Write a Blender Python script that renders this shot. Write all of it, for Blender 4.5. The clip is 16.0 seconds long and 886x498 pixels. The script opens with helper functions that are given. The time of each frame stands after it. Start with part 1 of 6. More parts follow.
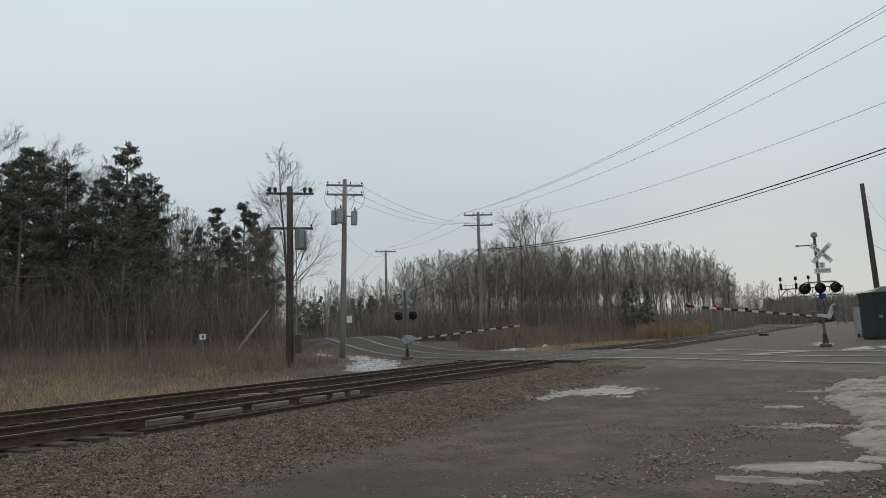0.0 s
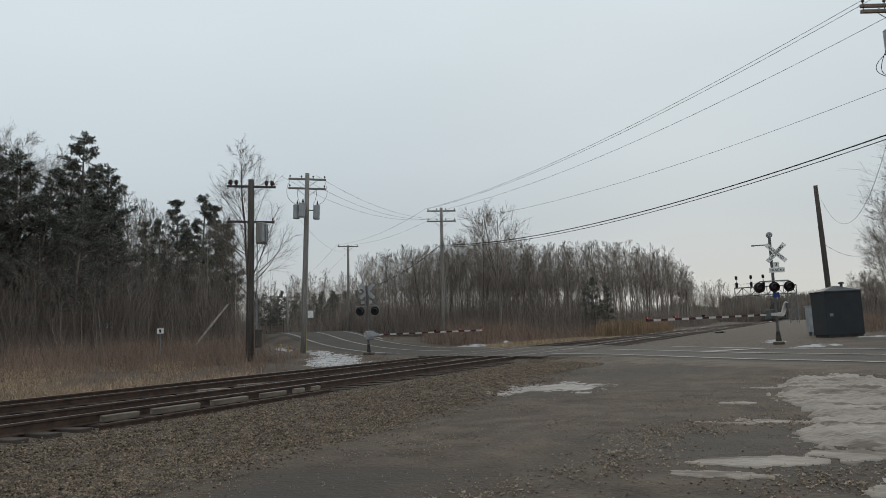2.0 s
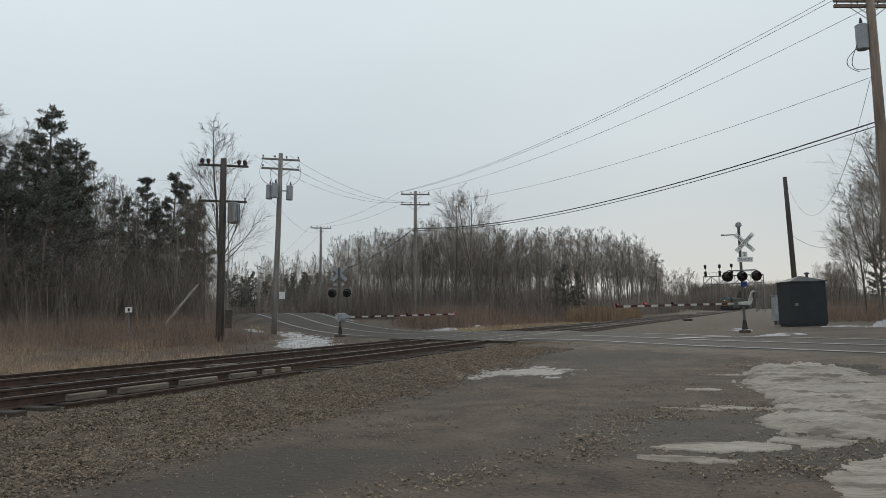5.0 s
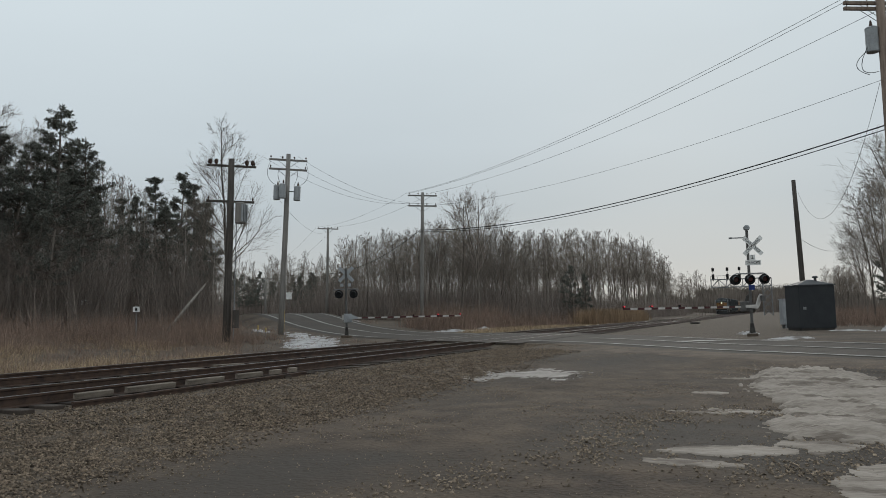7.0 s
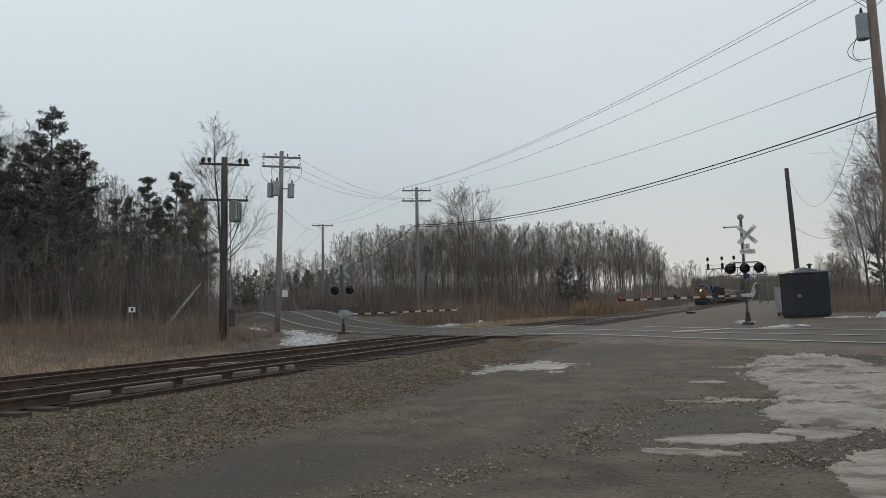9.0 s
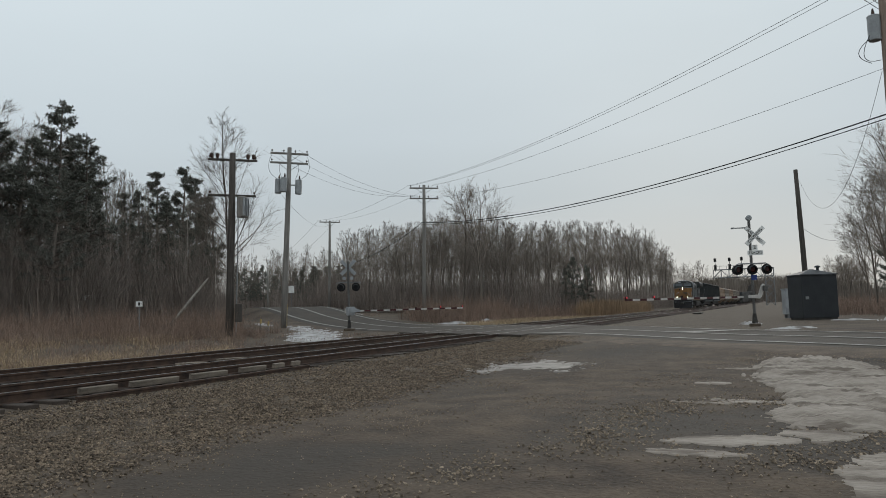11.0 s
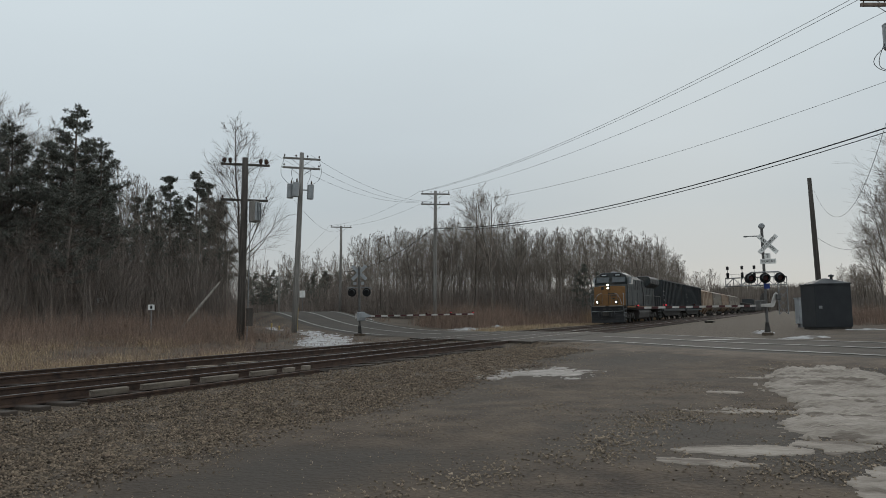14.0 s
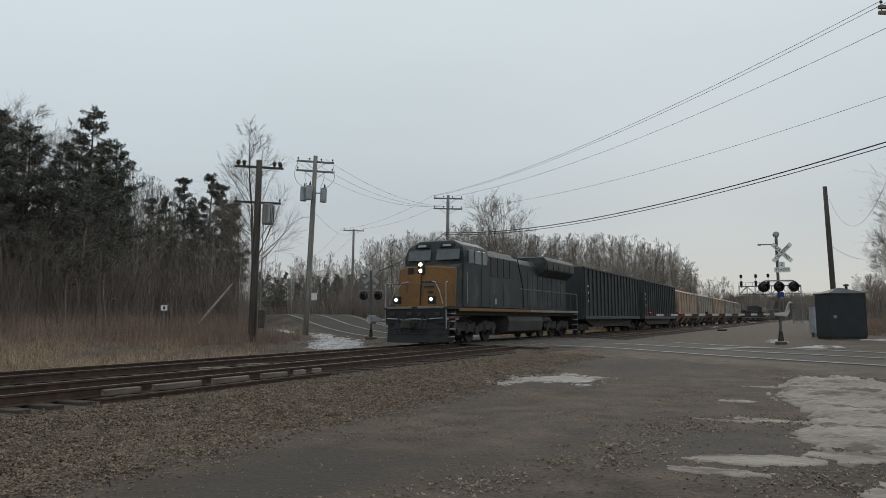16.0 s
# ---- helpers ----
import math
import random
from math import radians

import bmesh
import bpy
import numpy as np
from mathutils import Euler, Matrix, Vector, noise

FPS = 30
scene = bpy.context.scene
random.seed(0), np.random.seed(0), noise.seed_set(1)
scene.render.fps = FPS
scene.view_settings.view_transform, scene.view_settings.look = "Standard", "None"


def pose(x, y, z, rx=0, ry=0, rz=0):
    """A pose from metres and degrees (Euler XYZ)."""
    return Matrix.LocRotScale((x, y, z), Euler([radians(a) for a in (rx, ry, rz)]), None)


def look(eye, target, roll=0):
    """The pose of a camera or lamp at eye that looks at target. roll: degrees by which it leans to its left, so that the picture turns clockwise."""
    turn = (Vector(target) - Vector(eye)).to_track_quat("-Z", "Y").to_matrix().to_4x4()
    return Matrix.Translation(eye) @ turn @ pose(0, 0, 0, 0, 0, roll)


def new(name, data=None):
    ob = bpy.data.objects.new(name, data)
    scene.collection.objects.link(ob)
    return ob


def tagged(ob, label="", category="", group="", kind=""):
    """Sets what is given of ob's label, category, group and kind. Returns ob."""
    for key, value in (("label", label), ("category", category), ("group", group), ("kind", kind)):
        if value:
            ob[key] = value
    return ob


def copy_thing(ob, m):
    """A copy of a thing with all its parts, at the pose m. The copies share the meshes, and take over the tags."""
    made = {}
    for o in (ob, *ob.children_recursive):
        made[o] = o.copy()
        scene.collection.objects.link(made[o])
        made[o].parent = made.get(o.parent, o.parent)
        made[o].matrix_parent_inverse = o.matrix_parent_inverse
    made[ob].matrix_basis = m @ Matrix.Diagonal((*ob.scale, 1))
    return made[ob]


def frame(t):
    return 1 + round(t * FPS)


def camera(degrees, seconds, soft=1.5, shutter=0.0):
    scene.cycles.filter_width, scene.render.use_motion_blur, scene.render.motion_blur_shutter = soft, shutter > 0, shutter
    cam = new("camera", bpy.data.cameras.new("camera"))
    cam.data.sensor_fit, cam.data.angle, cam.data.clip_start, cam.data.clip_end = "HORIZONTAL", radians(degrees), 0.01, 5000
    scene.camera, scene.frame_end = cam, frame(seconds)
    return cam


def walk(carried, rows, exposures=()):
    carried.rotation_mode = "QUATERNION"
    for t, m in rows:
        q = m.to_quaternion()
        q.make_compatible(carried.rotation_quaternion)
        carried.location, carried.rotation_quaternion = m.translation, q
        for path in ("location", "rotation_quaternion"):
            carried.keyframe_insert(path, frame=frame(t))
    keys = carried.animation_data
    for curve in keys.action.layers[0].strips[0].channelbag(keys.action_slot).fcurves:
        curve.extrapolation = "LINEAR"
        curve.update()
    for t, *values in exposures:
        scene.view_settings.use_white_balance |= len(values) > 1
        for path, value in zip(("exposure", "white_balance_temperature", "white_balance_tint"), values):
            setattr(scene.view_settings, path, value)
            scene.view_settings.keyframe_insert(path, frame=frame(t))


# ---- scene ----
EYE = 1.03
cam = camera(60.5, 16.0, soft=0.9)
# seconds, yaw, pitch, roll of a hand-held camera that stands on one spot
TURNS = ((0.0, -61.61, 6.80, 2.93), (0.5, -61.83, 6.68, 2.81), (1.0, -62.34, 6.66, 2.71), (1.5, -64.22, 6.54, 2.55),
         (2.0, -64.48, 6.34, 2.60), (2.5, -64.40, 5.82, 2.57), (3.0, -64.45, 4.75, 2.36), (3.5, -65.43, 4.62, 2.25),
         (4.0, -66.56, 4.63, 2.22), (6.5, -66.16, 5.45, 1.19), (7.0, -66.11, 5.15, 1.34), (7.5, -66.14, 4.94, 1.78),
         (8.0, -67.23, 4.23, 2.23), (8.5, -67.39, 4.20, 2.71), (9.0, -66.38, 4.73, 2.43), (9.5, -66.13, 4.86, 2.23),
         (12.0, -64.99, 4.34, 0.63), (12.5, -63.49, 4.28, 0.78), (13.0, -64.20, 4.74, 0.92), (13.5, -64.47, 5.02, 0.93),
         (14.0, -65.14, 5.05, 1.24), (14.5, -65.30, 5.23, 1.00), (15.0, -65.45, 5.49, 0.94), (15.5, -65.57, 5.18, 0.49),
         (16.0, -64.30, 5.40, 0.47))
walk(cam, [(t, pose(0, 0, EYE, 90 + p, r, yaw)) for t, yaw, p, r in TURNS],
     exposures=((0.0, 0.11), (2.0, 0.11), (3.0, 0.16), (4.2, 0.24), (6.3, 0.06), (7.0, 0.06), (8.2, 0.17), (9.7, 0.08), (11.8, 0.13), (12.5, 0.19), (13.5, 0.03), (14.5, 0.03), (16.0, 0.07)))

# ---------------------------------------------------------------- sky and sun (overcast late afternoon)
world = bpy.data.worlds.new("overcast_sky")
scene.world = world
world.use_nodes = True
wn, wl = world.node_tree.nodes, world.node_tree.links
wn.clear()
w_out, w_bg = wn.new("ShaderNodeOutputWorld"), wn.new("ShaderNodeBackground")
w_sky = wn.new("ShaderNodeTexSky")
w_sky.sky_type, w_sky.sun_disc = "NISHITA", False
w_sky.sun_elevation, w_sky.sun_rotation = radians(12), radians(84)
w_sky.air_density, w_sky.dust_density = 1.0, 4.0
w_geo, w_sep = wn.new("ShaderNodeTexCoord"), wn.new("ShaderNodeSeparateXYZ")
w_ramp = wn.new("ShaderNodeValToRGB")
els = w_ramp.color_ramp.elements
els[0].position, els[0].color = 0.0, (5.5, 5.35, 4.9, 1)
els[1].position, els[1].color = 1.0, (6.9, 7.5, 7.8, 1)
for pos_, col_ in ((0.07, (4.75, 5.05, 5.1, 1)), (0.14, (4.6, 5.15, 5.45, 1)), (0.22, (5.1, 5.75, 6.15, 1)), (0.45, (6.1, 6.85, 7.25, 1))):
    el = els.new(pos_)
    el.color = col_
w_noise = wn.new("ShaderNodeTexNoise")
w_noise.inputs["Scale"].default_value, w_noise.inputs["Detail"].default_value = 1.6, 4
w_map = wn.new("ShaderNodeMapping")
w_map.inputs["Scale"].default_value = (1, 1, 3)
w_mr = wn.new("ShaderNodeMapRange")
w_mr.inputs["To Min"].default_value, w_mr.inputs["To Max"].default_value = 0.92, 1.08
w_mul = wn.new("ShaderNodeMix")
w_mul.data_type, w_mul.blend_type = "RGBA", "MULTIPLY"
w_mul.inputs["Factor"].default_value = 1.0
w_mix = wn.new("ShaderNodeMix")
w_mix.data_type = "RGBA"
w_mix.inputs["Factor"].default_value = 0.994
wl.new(w_geo.outputs["Generated"], w_sep.inputs[0])
wl.new(w_sep.outputs["Z"], w_ramp.inputs[0])
wl.new(w_geo.outputs["Generated"], w_map.inputs[0])
wl.new(w_map.outputs[0], w_noise.inputs["Vector"])
wl.new(w_noise.outputs[0], w_mr.inputs[0])
wl.new(w_ramp.outputs[0], w_mul.inputs[6])
wl.new(w_mr.outputs[0], w_mul.inputs[7])
wl.new(w_sky.outputs[0], w_mix.inputs[6])
wl.new(w_mul.outputs[2], w_mix.inputs[7])
wl.new(w_mix.outputs[2], w_bg.inputs["Color"])
w_bg.inputs["Strength"].default_value = 0.1045
wl.new(w_bg.outputs[0], w_out.inputs[0])

sun_data = bpy.data.lights.new("sun", "SUN")
sun_data.energy, sun_data.angle, sun_data.color = 0.5, radians(25), (1.0, 0.93, 0.84)
sun = new("sun", sun_data)
sun.matrix_world = look((0, 0, 50), (-90, -9, 31))


# ---------------------------------------------------------------- materials
def material(name, base, dark=None, rough=0.8, metal=0.0, scale=4.0, fine=40.0, bump=0.3, bump_dist=0.01, island=0.0,
             obj_random=0.0, stain=None, stain_scale=0.6, stain_cut=0.55, emit=0.0, spec=0.3, squash=(1, 1, 1)):
    m = bpy.data.materials.new(name)
    m.use_nodes = True
    n, l = m.node_tree.nodes, m.node_tree.links
    b = n["Principled BSDF"]
    b.inputs["Roughness"].default_value, b.inputs["Metallic"].default_value = rough, metal
    b.inputs["Specular IOR Level"].default_value = spec
    tc, mp = n.new("ShaderNodeTexCoord"), n.new("ShaderNodeMapping")
    mp.inputs["Scale"].default_value = squash
    l.new(tc.outputs["Object"], mp.inputs[0])
    dark = dark or tuple(c * 0.6 for c in base)
    coarse, grain = n.new("ShaderNodeTexNoise"), n.new("ShaderNodeTexNoise")
    for t, s, d in ((coarse, scale, 5), (grain, fine, 3)):
        t.inputs["Scale"].default_value, t.inputs["Detail"].default_value = s, d
        l.new(mp.outputs[0], t.inputs["Vector"])
    add = n.new("ShaderNodeMath")
    add.operation = "MULTIPLY_ADD"
    l.new(grain.outputs[0], add.inputs[0])
    add.inputs[1].default_value = 0.5
    l.new(coarse.outputs[0], add.inputs[2])
    ramp = n.new("ShaderNodeValToRGB")
    ramp.color_ramp.elements[0].position, ramp.color_ramp.elements[0].color = 0.52, (*dark, 1)
    ramp.color_ramp.elements[1].position, ramp.color_ramp.elements[1].color = 0.95, (*base, 1)
    l.new(add.outputs[0], ramp.inputs[0])
    colour = ramp.outputs[0]
    if stain:
        st, cut, mx = n.new("ShaderNodeTexNoise"), n.new("ShaderNodeMapRange"), n.new("ShaderNodeMix")
        st.inputs["Scale"].default_value, st.inputs["Detail"].default_value = stain_scale, 8
        cut.inputs["From Min"].default_value, cut.inputs["From Max"].default_value = stain_cut, stain_cut + 0.12
        mx.data_type = "RGBA"
        mx.inputs[7].default_value = (*stain, 1)
        l.new(mp.outputs[0], st.inputs["Vector"])
        l.new(st.outputs[0], cut.inputs[0])
        l.new(cut.outputs[0], mx.inputs["Factor"])
        l.new(colour, mx.inputs[6])
        colour = mx.outputs[2]
    if island or obj_random:
        src = n.new("ShaderNodeNewGeometry").outputs["Random Per Island"] if island else n.new("ShaderNodeObjectInfo").outputs["Random"]
        amount = island or obj_random
        mr, hs = n.new("ShaderNodeMapRange"), n.new("ShaderNodeHueSaturation")
        mr.inputs["To Min"].default_value, mr.inputs["To Max"].default_value = 1 - amount, 1 + amount
        l.new(src, mr.inputs[0])
        l.new(mr.outputs[0], hs.inputs["Value"])
        l.new(colour, hs.inputs["Color"])
        colour = hs.outputs[0]
    l.new(colour, b.inputs["Base Color"])
    if bump:
        bp = n.new("ShaderNodeBump")
        bp.inputs["Strength"].default_value, bp.inputs["Distance"].default_value = bump, bump_dist
        l.new(add.outputs[0], bp.inputs["Height"])
        l.new(bp.outputs[0], b.inputs["Normal"])
    if emit:
        l.new(colour, b.inputs["Emission Color"])
        b.inputs["Emission Strength"].default_value = emit
    return m


M_LOT = material("gravel_dirt", (0.114, 0.083, 0.0579), (0.0413, 0.0294, 0.0218), 0.9, scale=1.6, fine=17, bump=1.0, bump_dist=0.04,
                 stain=(0.056, 0.045, 0.036), stain_scale=0.16, stain_cut=0.47)
M_SHOULDER = material("pale_gravel_shoulder", (0.135, 0.101, 0.0754), (0.068, 0.051, 0.0385), 0.9, scale=1.6, fine=17, bump=1.0, bump_dist=0.03)
M_ROAD = material("worn_asphalt", (0.0649, 0.0515, 0.0402), (0.0383, 0.0309, 0.0246), 0.85, scale=0.7, fine=40, bump=0.5, bump_dist=0.01,
                  stain=(0.04, 0.034, 0.029), stain_scale=0.35, stain_cut=0.56)
M_LINE = material("worn_road_paint", (0.34, 0.325, 0.3), (0.09, 0.083, 0.075), 0.7, scale=1.8, fine=18, bump=0.1)
M_BALLAST = material("ballast_stone", (0.126, 0.095, 0.0686), (0.0473, 0.037, 0.0291), 0.9, scale=9, fine=60, bump=0.8, bump_dist=0.03)
M_STONE = material("loose_stone", (0.217, 0.164, 0.118), (0.0742, 0.056, 0.0409), 0.9, scale=7, fine=50, bump=0.2, island=0.65)
M_GRAVEL = material("pale_gravel", (0.297, 0.233, 0.172), (0.126, 0.0968, 0.0713), 0.9, scale=7, fine=50, bump=0.2, island=0.5)
M_MAST = material("dull_mast_steel", (0.15, 0.145, 0.14), (0.08, 0.077, 0.074), 0.6, 0.3, scale=4, fine=30, bump=0.1)
M_FIELD = material("winter_soil", (0.12, 0.091, 0.068), (0.06, 0.046, 0.035), 0.95, scale=0.5, fine=12, bump=0.8, bump_dist=0.05)
M_SNOW = material("dirty_old_snow", (0.344, 0.299, 0.257), (0.186, 0.155, 0.127), 0.85, scale=1.6, fine=11, bump=0.9, bump_dist=0.05,
                  stain=(0.13, 0.104, 0.084), stain_scale=1.9, stain_cut=0.53, squash=(1.8, 0.7, 1))
M_ICE = material("grey_ice", (0.3, 0.27, 0.245), (0.12, 0.1, 0.085), 0.6, scale=2.5, fine=14, bump=0.6, bump_dist=0.02, squash=(1.6, 1, 1))
M_SNOWBANK = material("white_snow", (0.5, 0.49, 0.49), (0.3, 0.285, 0.275), 0.8, scale=1.5, fine=9, bump=0.6, bump_dist=0.03,
                      stain=(0.16, 0.14, 0.125), stain_scale=1.2, stain_cut=0.55)
M_RAIL = material("rusty_rail_steel", (0.1, 0.062, 0.045), (0.045, 0.032, 0.027), 0.7, 0.3, scale=6, fine=60, bump=0.3, bump_dist=0.003)
M_RAILTOP = material("worn_rail_head", (0.34, 0.33, 0.32), (0.22, 0.21, 0.2), 0.35, 0.9, scale=5, fine=60, bump=0.05)
M_TIE = material("creosoted_timber", (0.075, 0.058, 0.047), (0.03, 0.025, 0.022), 0.9, scale=3, fine=30, bump=0.6, bump_dist=0.01, obj_random=0.3)
M_PLANK = material("bleached_timber", (0.27, 0.225, 0.182), (0.09, 0.074, 0.06), 0.9, scale=2, fine=30, bump=0.5, obj_random=0.2, squash=(1, 6, 6))
M_POLE_DARK = material("dark_creosoted_pole", (0.095, 0.083, 0.073), (0.045, 0.04, 0.036), 0.9, scale=2, fine=25, bump=0.6, squash=(6, 6, 0.5))
M_POLE_GREY = material("weathered_grey_pole", (0.27, 0.255, 0.235), (0.15, 0.14, 0.128), 0.9, scale=2, fine=25, bump=0.6, squash=(6, 6, 0.5))
M_POLE_BROWN = material("brown_pole_timber", (0.26, 0.2, 0.16), (0.14, 0.105, 0.085), 0.9, scale=2, fine=25, bump=0.6, squash=(6, 6, 0.5))
M_WIRE = material("black_cable", (0.03, 0.03, 0.032), rough=0.6, bump=0)
M_PORCELAIN = material("brown_porcelain", (0.07, 0.04, 0.03), rough=0.25, bump=0)
M_CAN = material("grey_painted_steel", (0.36, 0.38, 0.39), (0.25, 0.26, 0.27), 0.5, 0.1, scale=2, fine=20, bump=0.1)
M_GALV = material("galvanised_steel", (0.27, 0.275, 0.28), (0.15, 0.155, 0.16), 0.55, 0.4, scale=4, fine=40, bump=0.1)
M_BLACK = material("matt_black_paint", (0.02, 0.02, 0.022), rough=0.55, bump=0.05)
M_WHITE = material("white_sign_sheet", (0.85, 0.85, 0.83), (0.68, 0.68, 0.66), 0.5, scale=3, fine=30, bump=0)
M_SIGNTEXT = material("black_sign_lettering", (0.02, 0.02, 0.02), rough=0.5, bump=0)
M_RED = material("red_gate_sheeting", (0.08, 0.025, 0.025), (0.05, 0.018, 0.018), 0.6, bump=0)
M_ARMWHITE = material("dirty_white_gate_sheeting", (0.55, 0.53, 0.5), (0.4, 0.38, 0.36), 0.6, bump=0)
M_REDLAMP = material("lit_red_lamp", (1.0, 0.05, 0.07), (1.0, 0.04, 0.05), 0.3, bump=0, emit=0.75)
M_REDDARK = material("unlit_red_lens", (0.09, 0.012, 0.012), rough=0.2, bump=0)
M_HEADLAMP = material("lit_headlight", (1.0, 0.84, 0.58), (1.0, 0.82, 0.56), 0.3, bump=0, emit=14.0)
M_BLUE = material("blue_sign_plate", (0.03, 0.06, 0.25), rough=0.5, bump=0)
M_SHED = material("dark_blue_grey_steel", (0.034, 0.037, 0.04), (0.021, 0.023, 0.027), 0.6, 0.1, scale=1.2, fine=20, bump=0.1)
M_SHEDROOF = material("dark_roof_steel", (0.05, 0.053, 0.058), (0.03, 0.032, 0.036), 0.55, 0.2, scale=1.2, fine=20, bump=0.1)
M_YELLOW = material("faded_yellow_plastic", (0.45, 0.32, 0.11), (0.3, 0.22, 0.09), 0.6, bump=0.05)
M_GRASS = material("dry_straw_grass", (0.46, 0.345, 0.22), (0.28, 0.21, 0.135), 0.95, scale=0.35, fine=3, bump=0, island=0.5)
M_BRUSH = material("red_brown_brush", (0.286, 0.202, 0.157), (0.178, 0.127, 0.0994), 0.95, scale=0.3, fine=3, bump=0, island=0.5)
M_REED = material("tan_reeds", (0.33, 0.23, 0.145), (0.2, 0.14, 0.09), 0.95, scale=0.4, fine=3, bump=0, island=0.35)
M_TWIG = material("grey_brown_twigs", (0.23, 0.195, 0.165), (0.14, 0.117, 0.1), 0.95, scale=0.4, fine=6, bump=0, obj_random=0.3)
# base colour lifted so the undergrowth looks hazy
M_THICKET = material("haze_paled_brown_thicket", (0.275, 0.229, 0.198), (0.165, 0.139, 0.121), 0.95, scale=0.3, fine=4, bump=0, island=0.45)
M_BARK = material("grey_bark", (0.2, 0.17, 0.145), (0.085, 0.072, 0.062), 0.95, scale=1.5, fine=12, bump=0.6, bump_dist=0.03, obj_random=0.35, squash=(4, 4, 0.6))
M_PALEBARK = material("pale_bark", (0.36, 0.33, 0.29), (0.16, 0.14, 0.12), 0.95, scale=1.5, fine=12, bump=0.5, obj_random=0.3, squash=(3, 3, 1))
# paler than real needles: veiling haze is put into the colour
M_NEEDLE = material("haze_paled_pine_needles", (0.165, 0.168, 0.145), (0.105, 0.11, 0.095), 0.9, scale=0.7, fine=8, bump=0, island=0.4)
M_LOCO_DARK = material("dark_blue_locomotive_paint", (0.041, 0.047, 0.048), (0.027, 0.031, 0.032), 0.6, scale=0.8, fine=15, bump=0.05,
                       stain=(0.075, 0.071, 0.066), stain_scale=0.7, stain_cut=0.52)
M_LOCO_GOLD = material("golden_nose_paint", (0.23, 0.115, 0.038), (0.14, 0.074, 0.03), 0.65, scale=1.2, fine=15, bump=0.05,
                       stain=(0.14, 0.075, 0.035), stain_scale=1.2, stain_cut=0.58)
M_LOCO_ROOF = material("grey_roof_paint", (0.3, 0.31, 0.32), (0.17, 0.175, 0.18), 0.55, scale=1.2, fine=15, bump=0.05)
M_UNDER = material("grimy_running_gear", (0.062, 0.057, 0.052), (0.028, 0.026, 0.024), 0.8, scale=3, fine=25, bump=0.4)
M_GLASS = material("dark_cab_glass", (0.1, 0.112, 0.12), (0.07, 0.08, 0.086), 0.08, bump=0, spec=0.45)
M_HOPPER_BLUE = material("faded_navy_car_paint", (0.05, 0.055, 0.058), (0.031, 0.034, 0.036), 0.65, scale=0.7, fine=15, bump=0.1,
                         stain=(0.07, 0.064, 0.058), stain_scale=0.5, stain_cut=0.56)
M_HOPPER_TAN = material("weathered_tan_car_paint", (0.36, 0.265, 0.19), (0.21, 0.15, 0.11), 0.7, scale=0.7, fine=15, bump=0.1,
                        stain=(0.24, 0.13, 0.06), stain_scale=0.45, stain_cut=0.52)
M_HOPPER_GREY = material("weathered_grey_car_paint", (0.28, 0.245, 0.205), (0.16, 0.138, 0.116), 0.7, scale=0.7, fine=15, bump=0.1,
                         stain=(0.2, 0.14, 0.09), stain_scale=0.45, stain_cut=0.58)
M_GONDOLA = material("dark_gondola_paint", (0.07, 0.064, 0.06), (0.04, 0.036, 0.034), 0.7, scale=0.7, fine=15, bump=0.1)
M_GRAFFITI = material("spray_paint_bands", (0.3, 0.12, 0.03), (0.05, 0.035, 0.03), 0.6, scale=1.2, fine=2.0, bump=0)


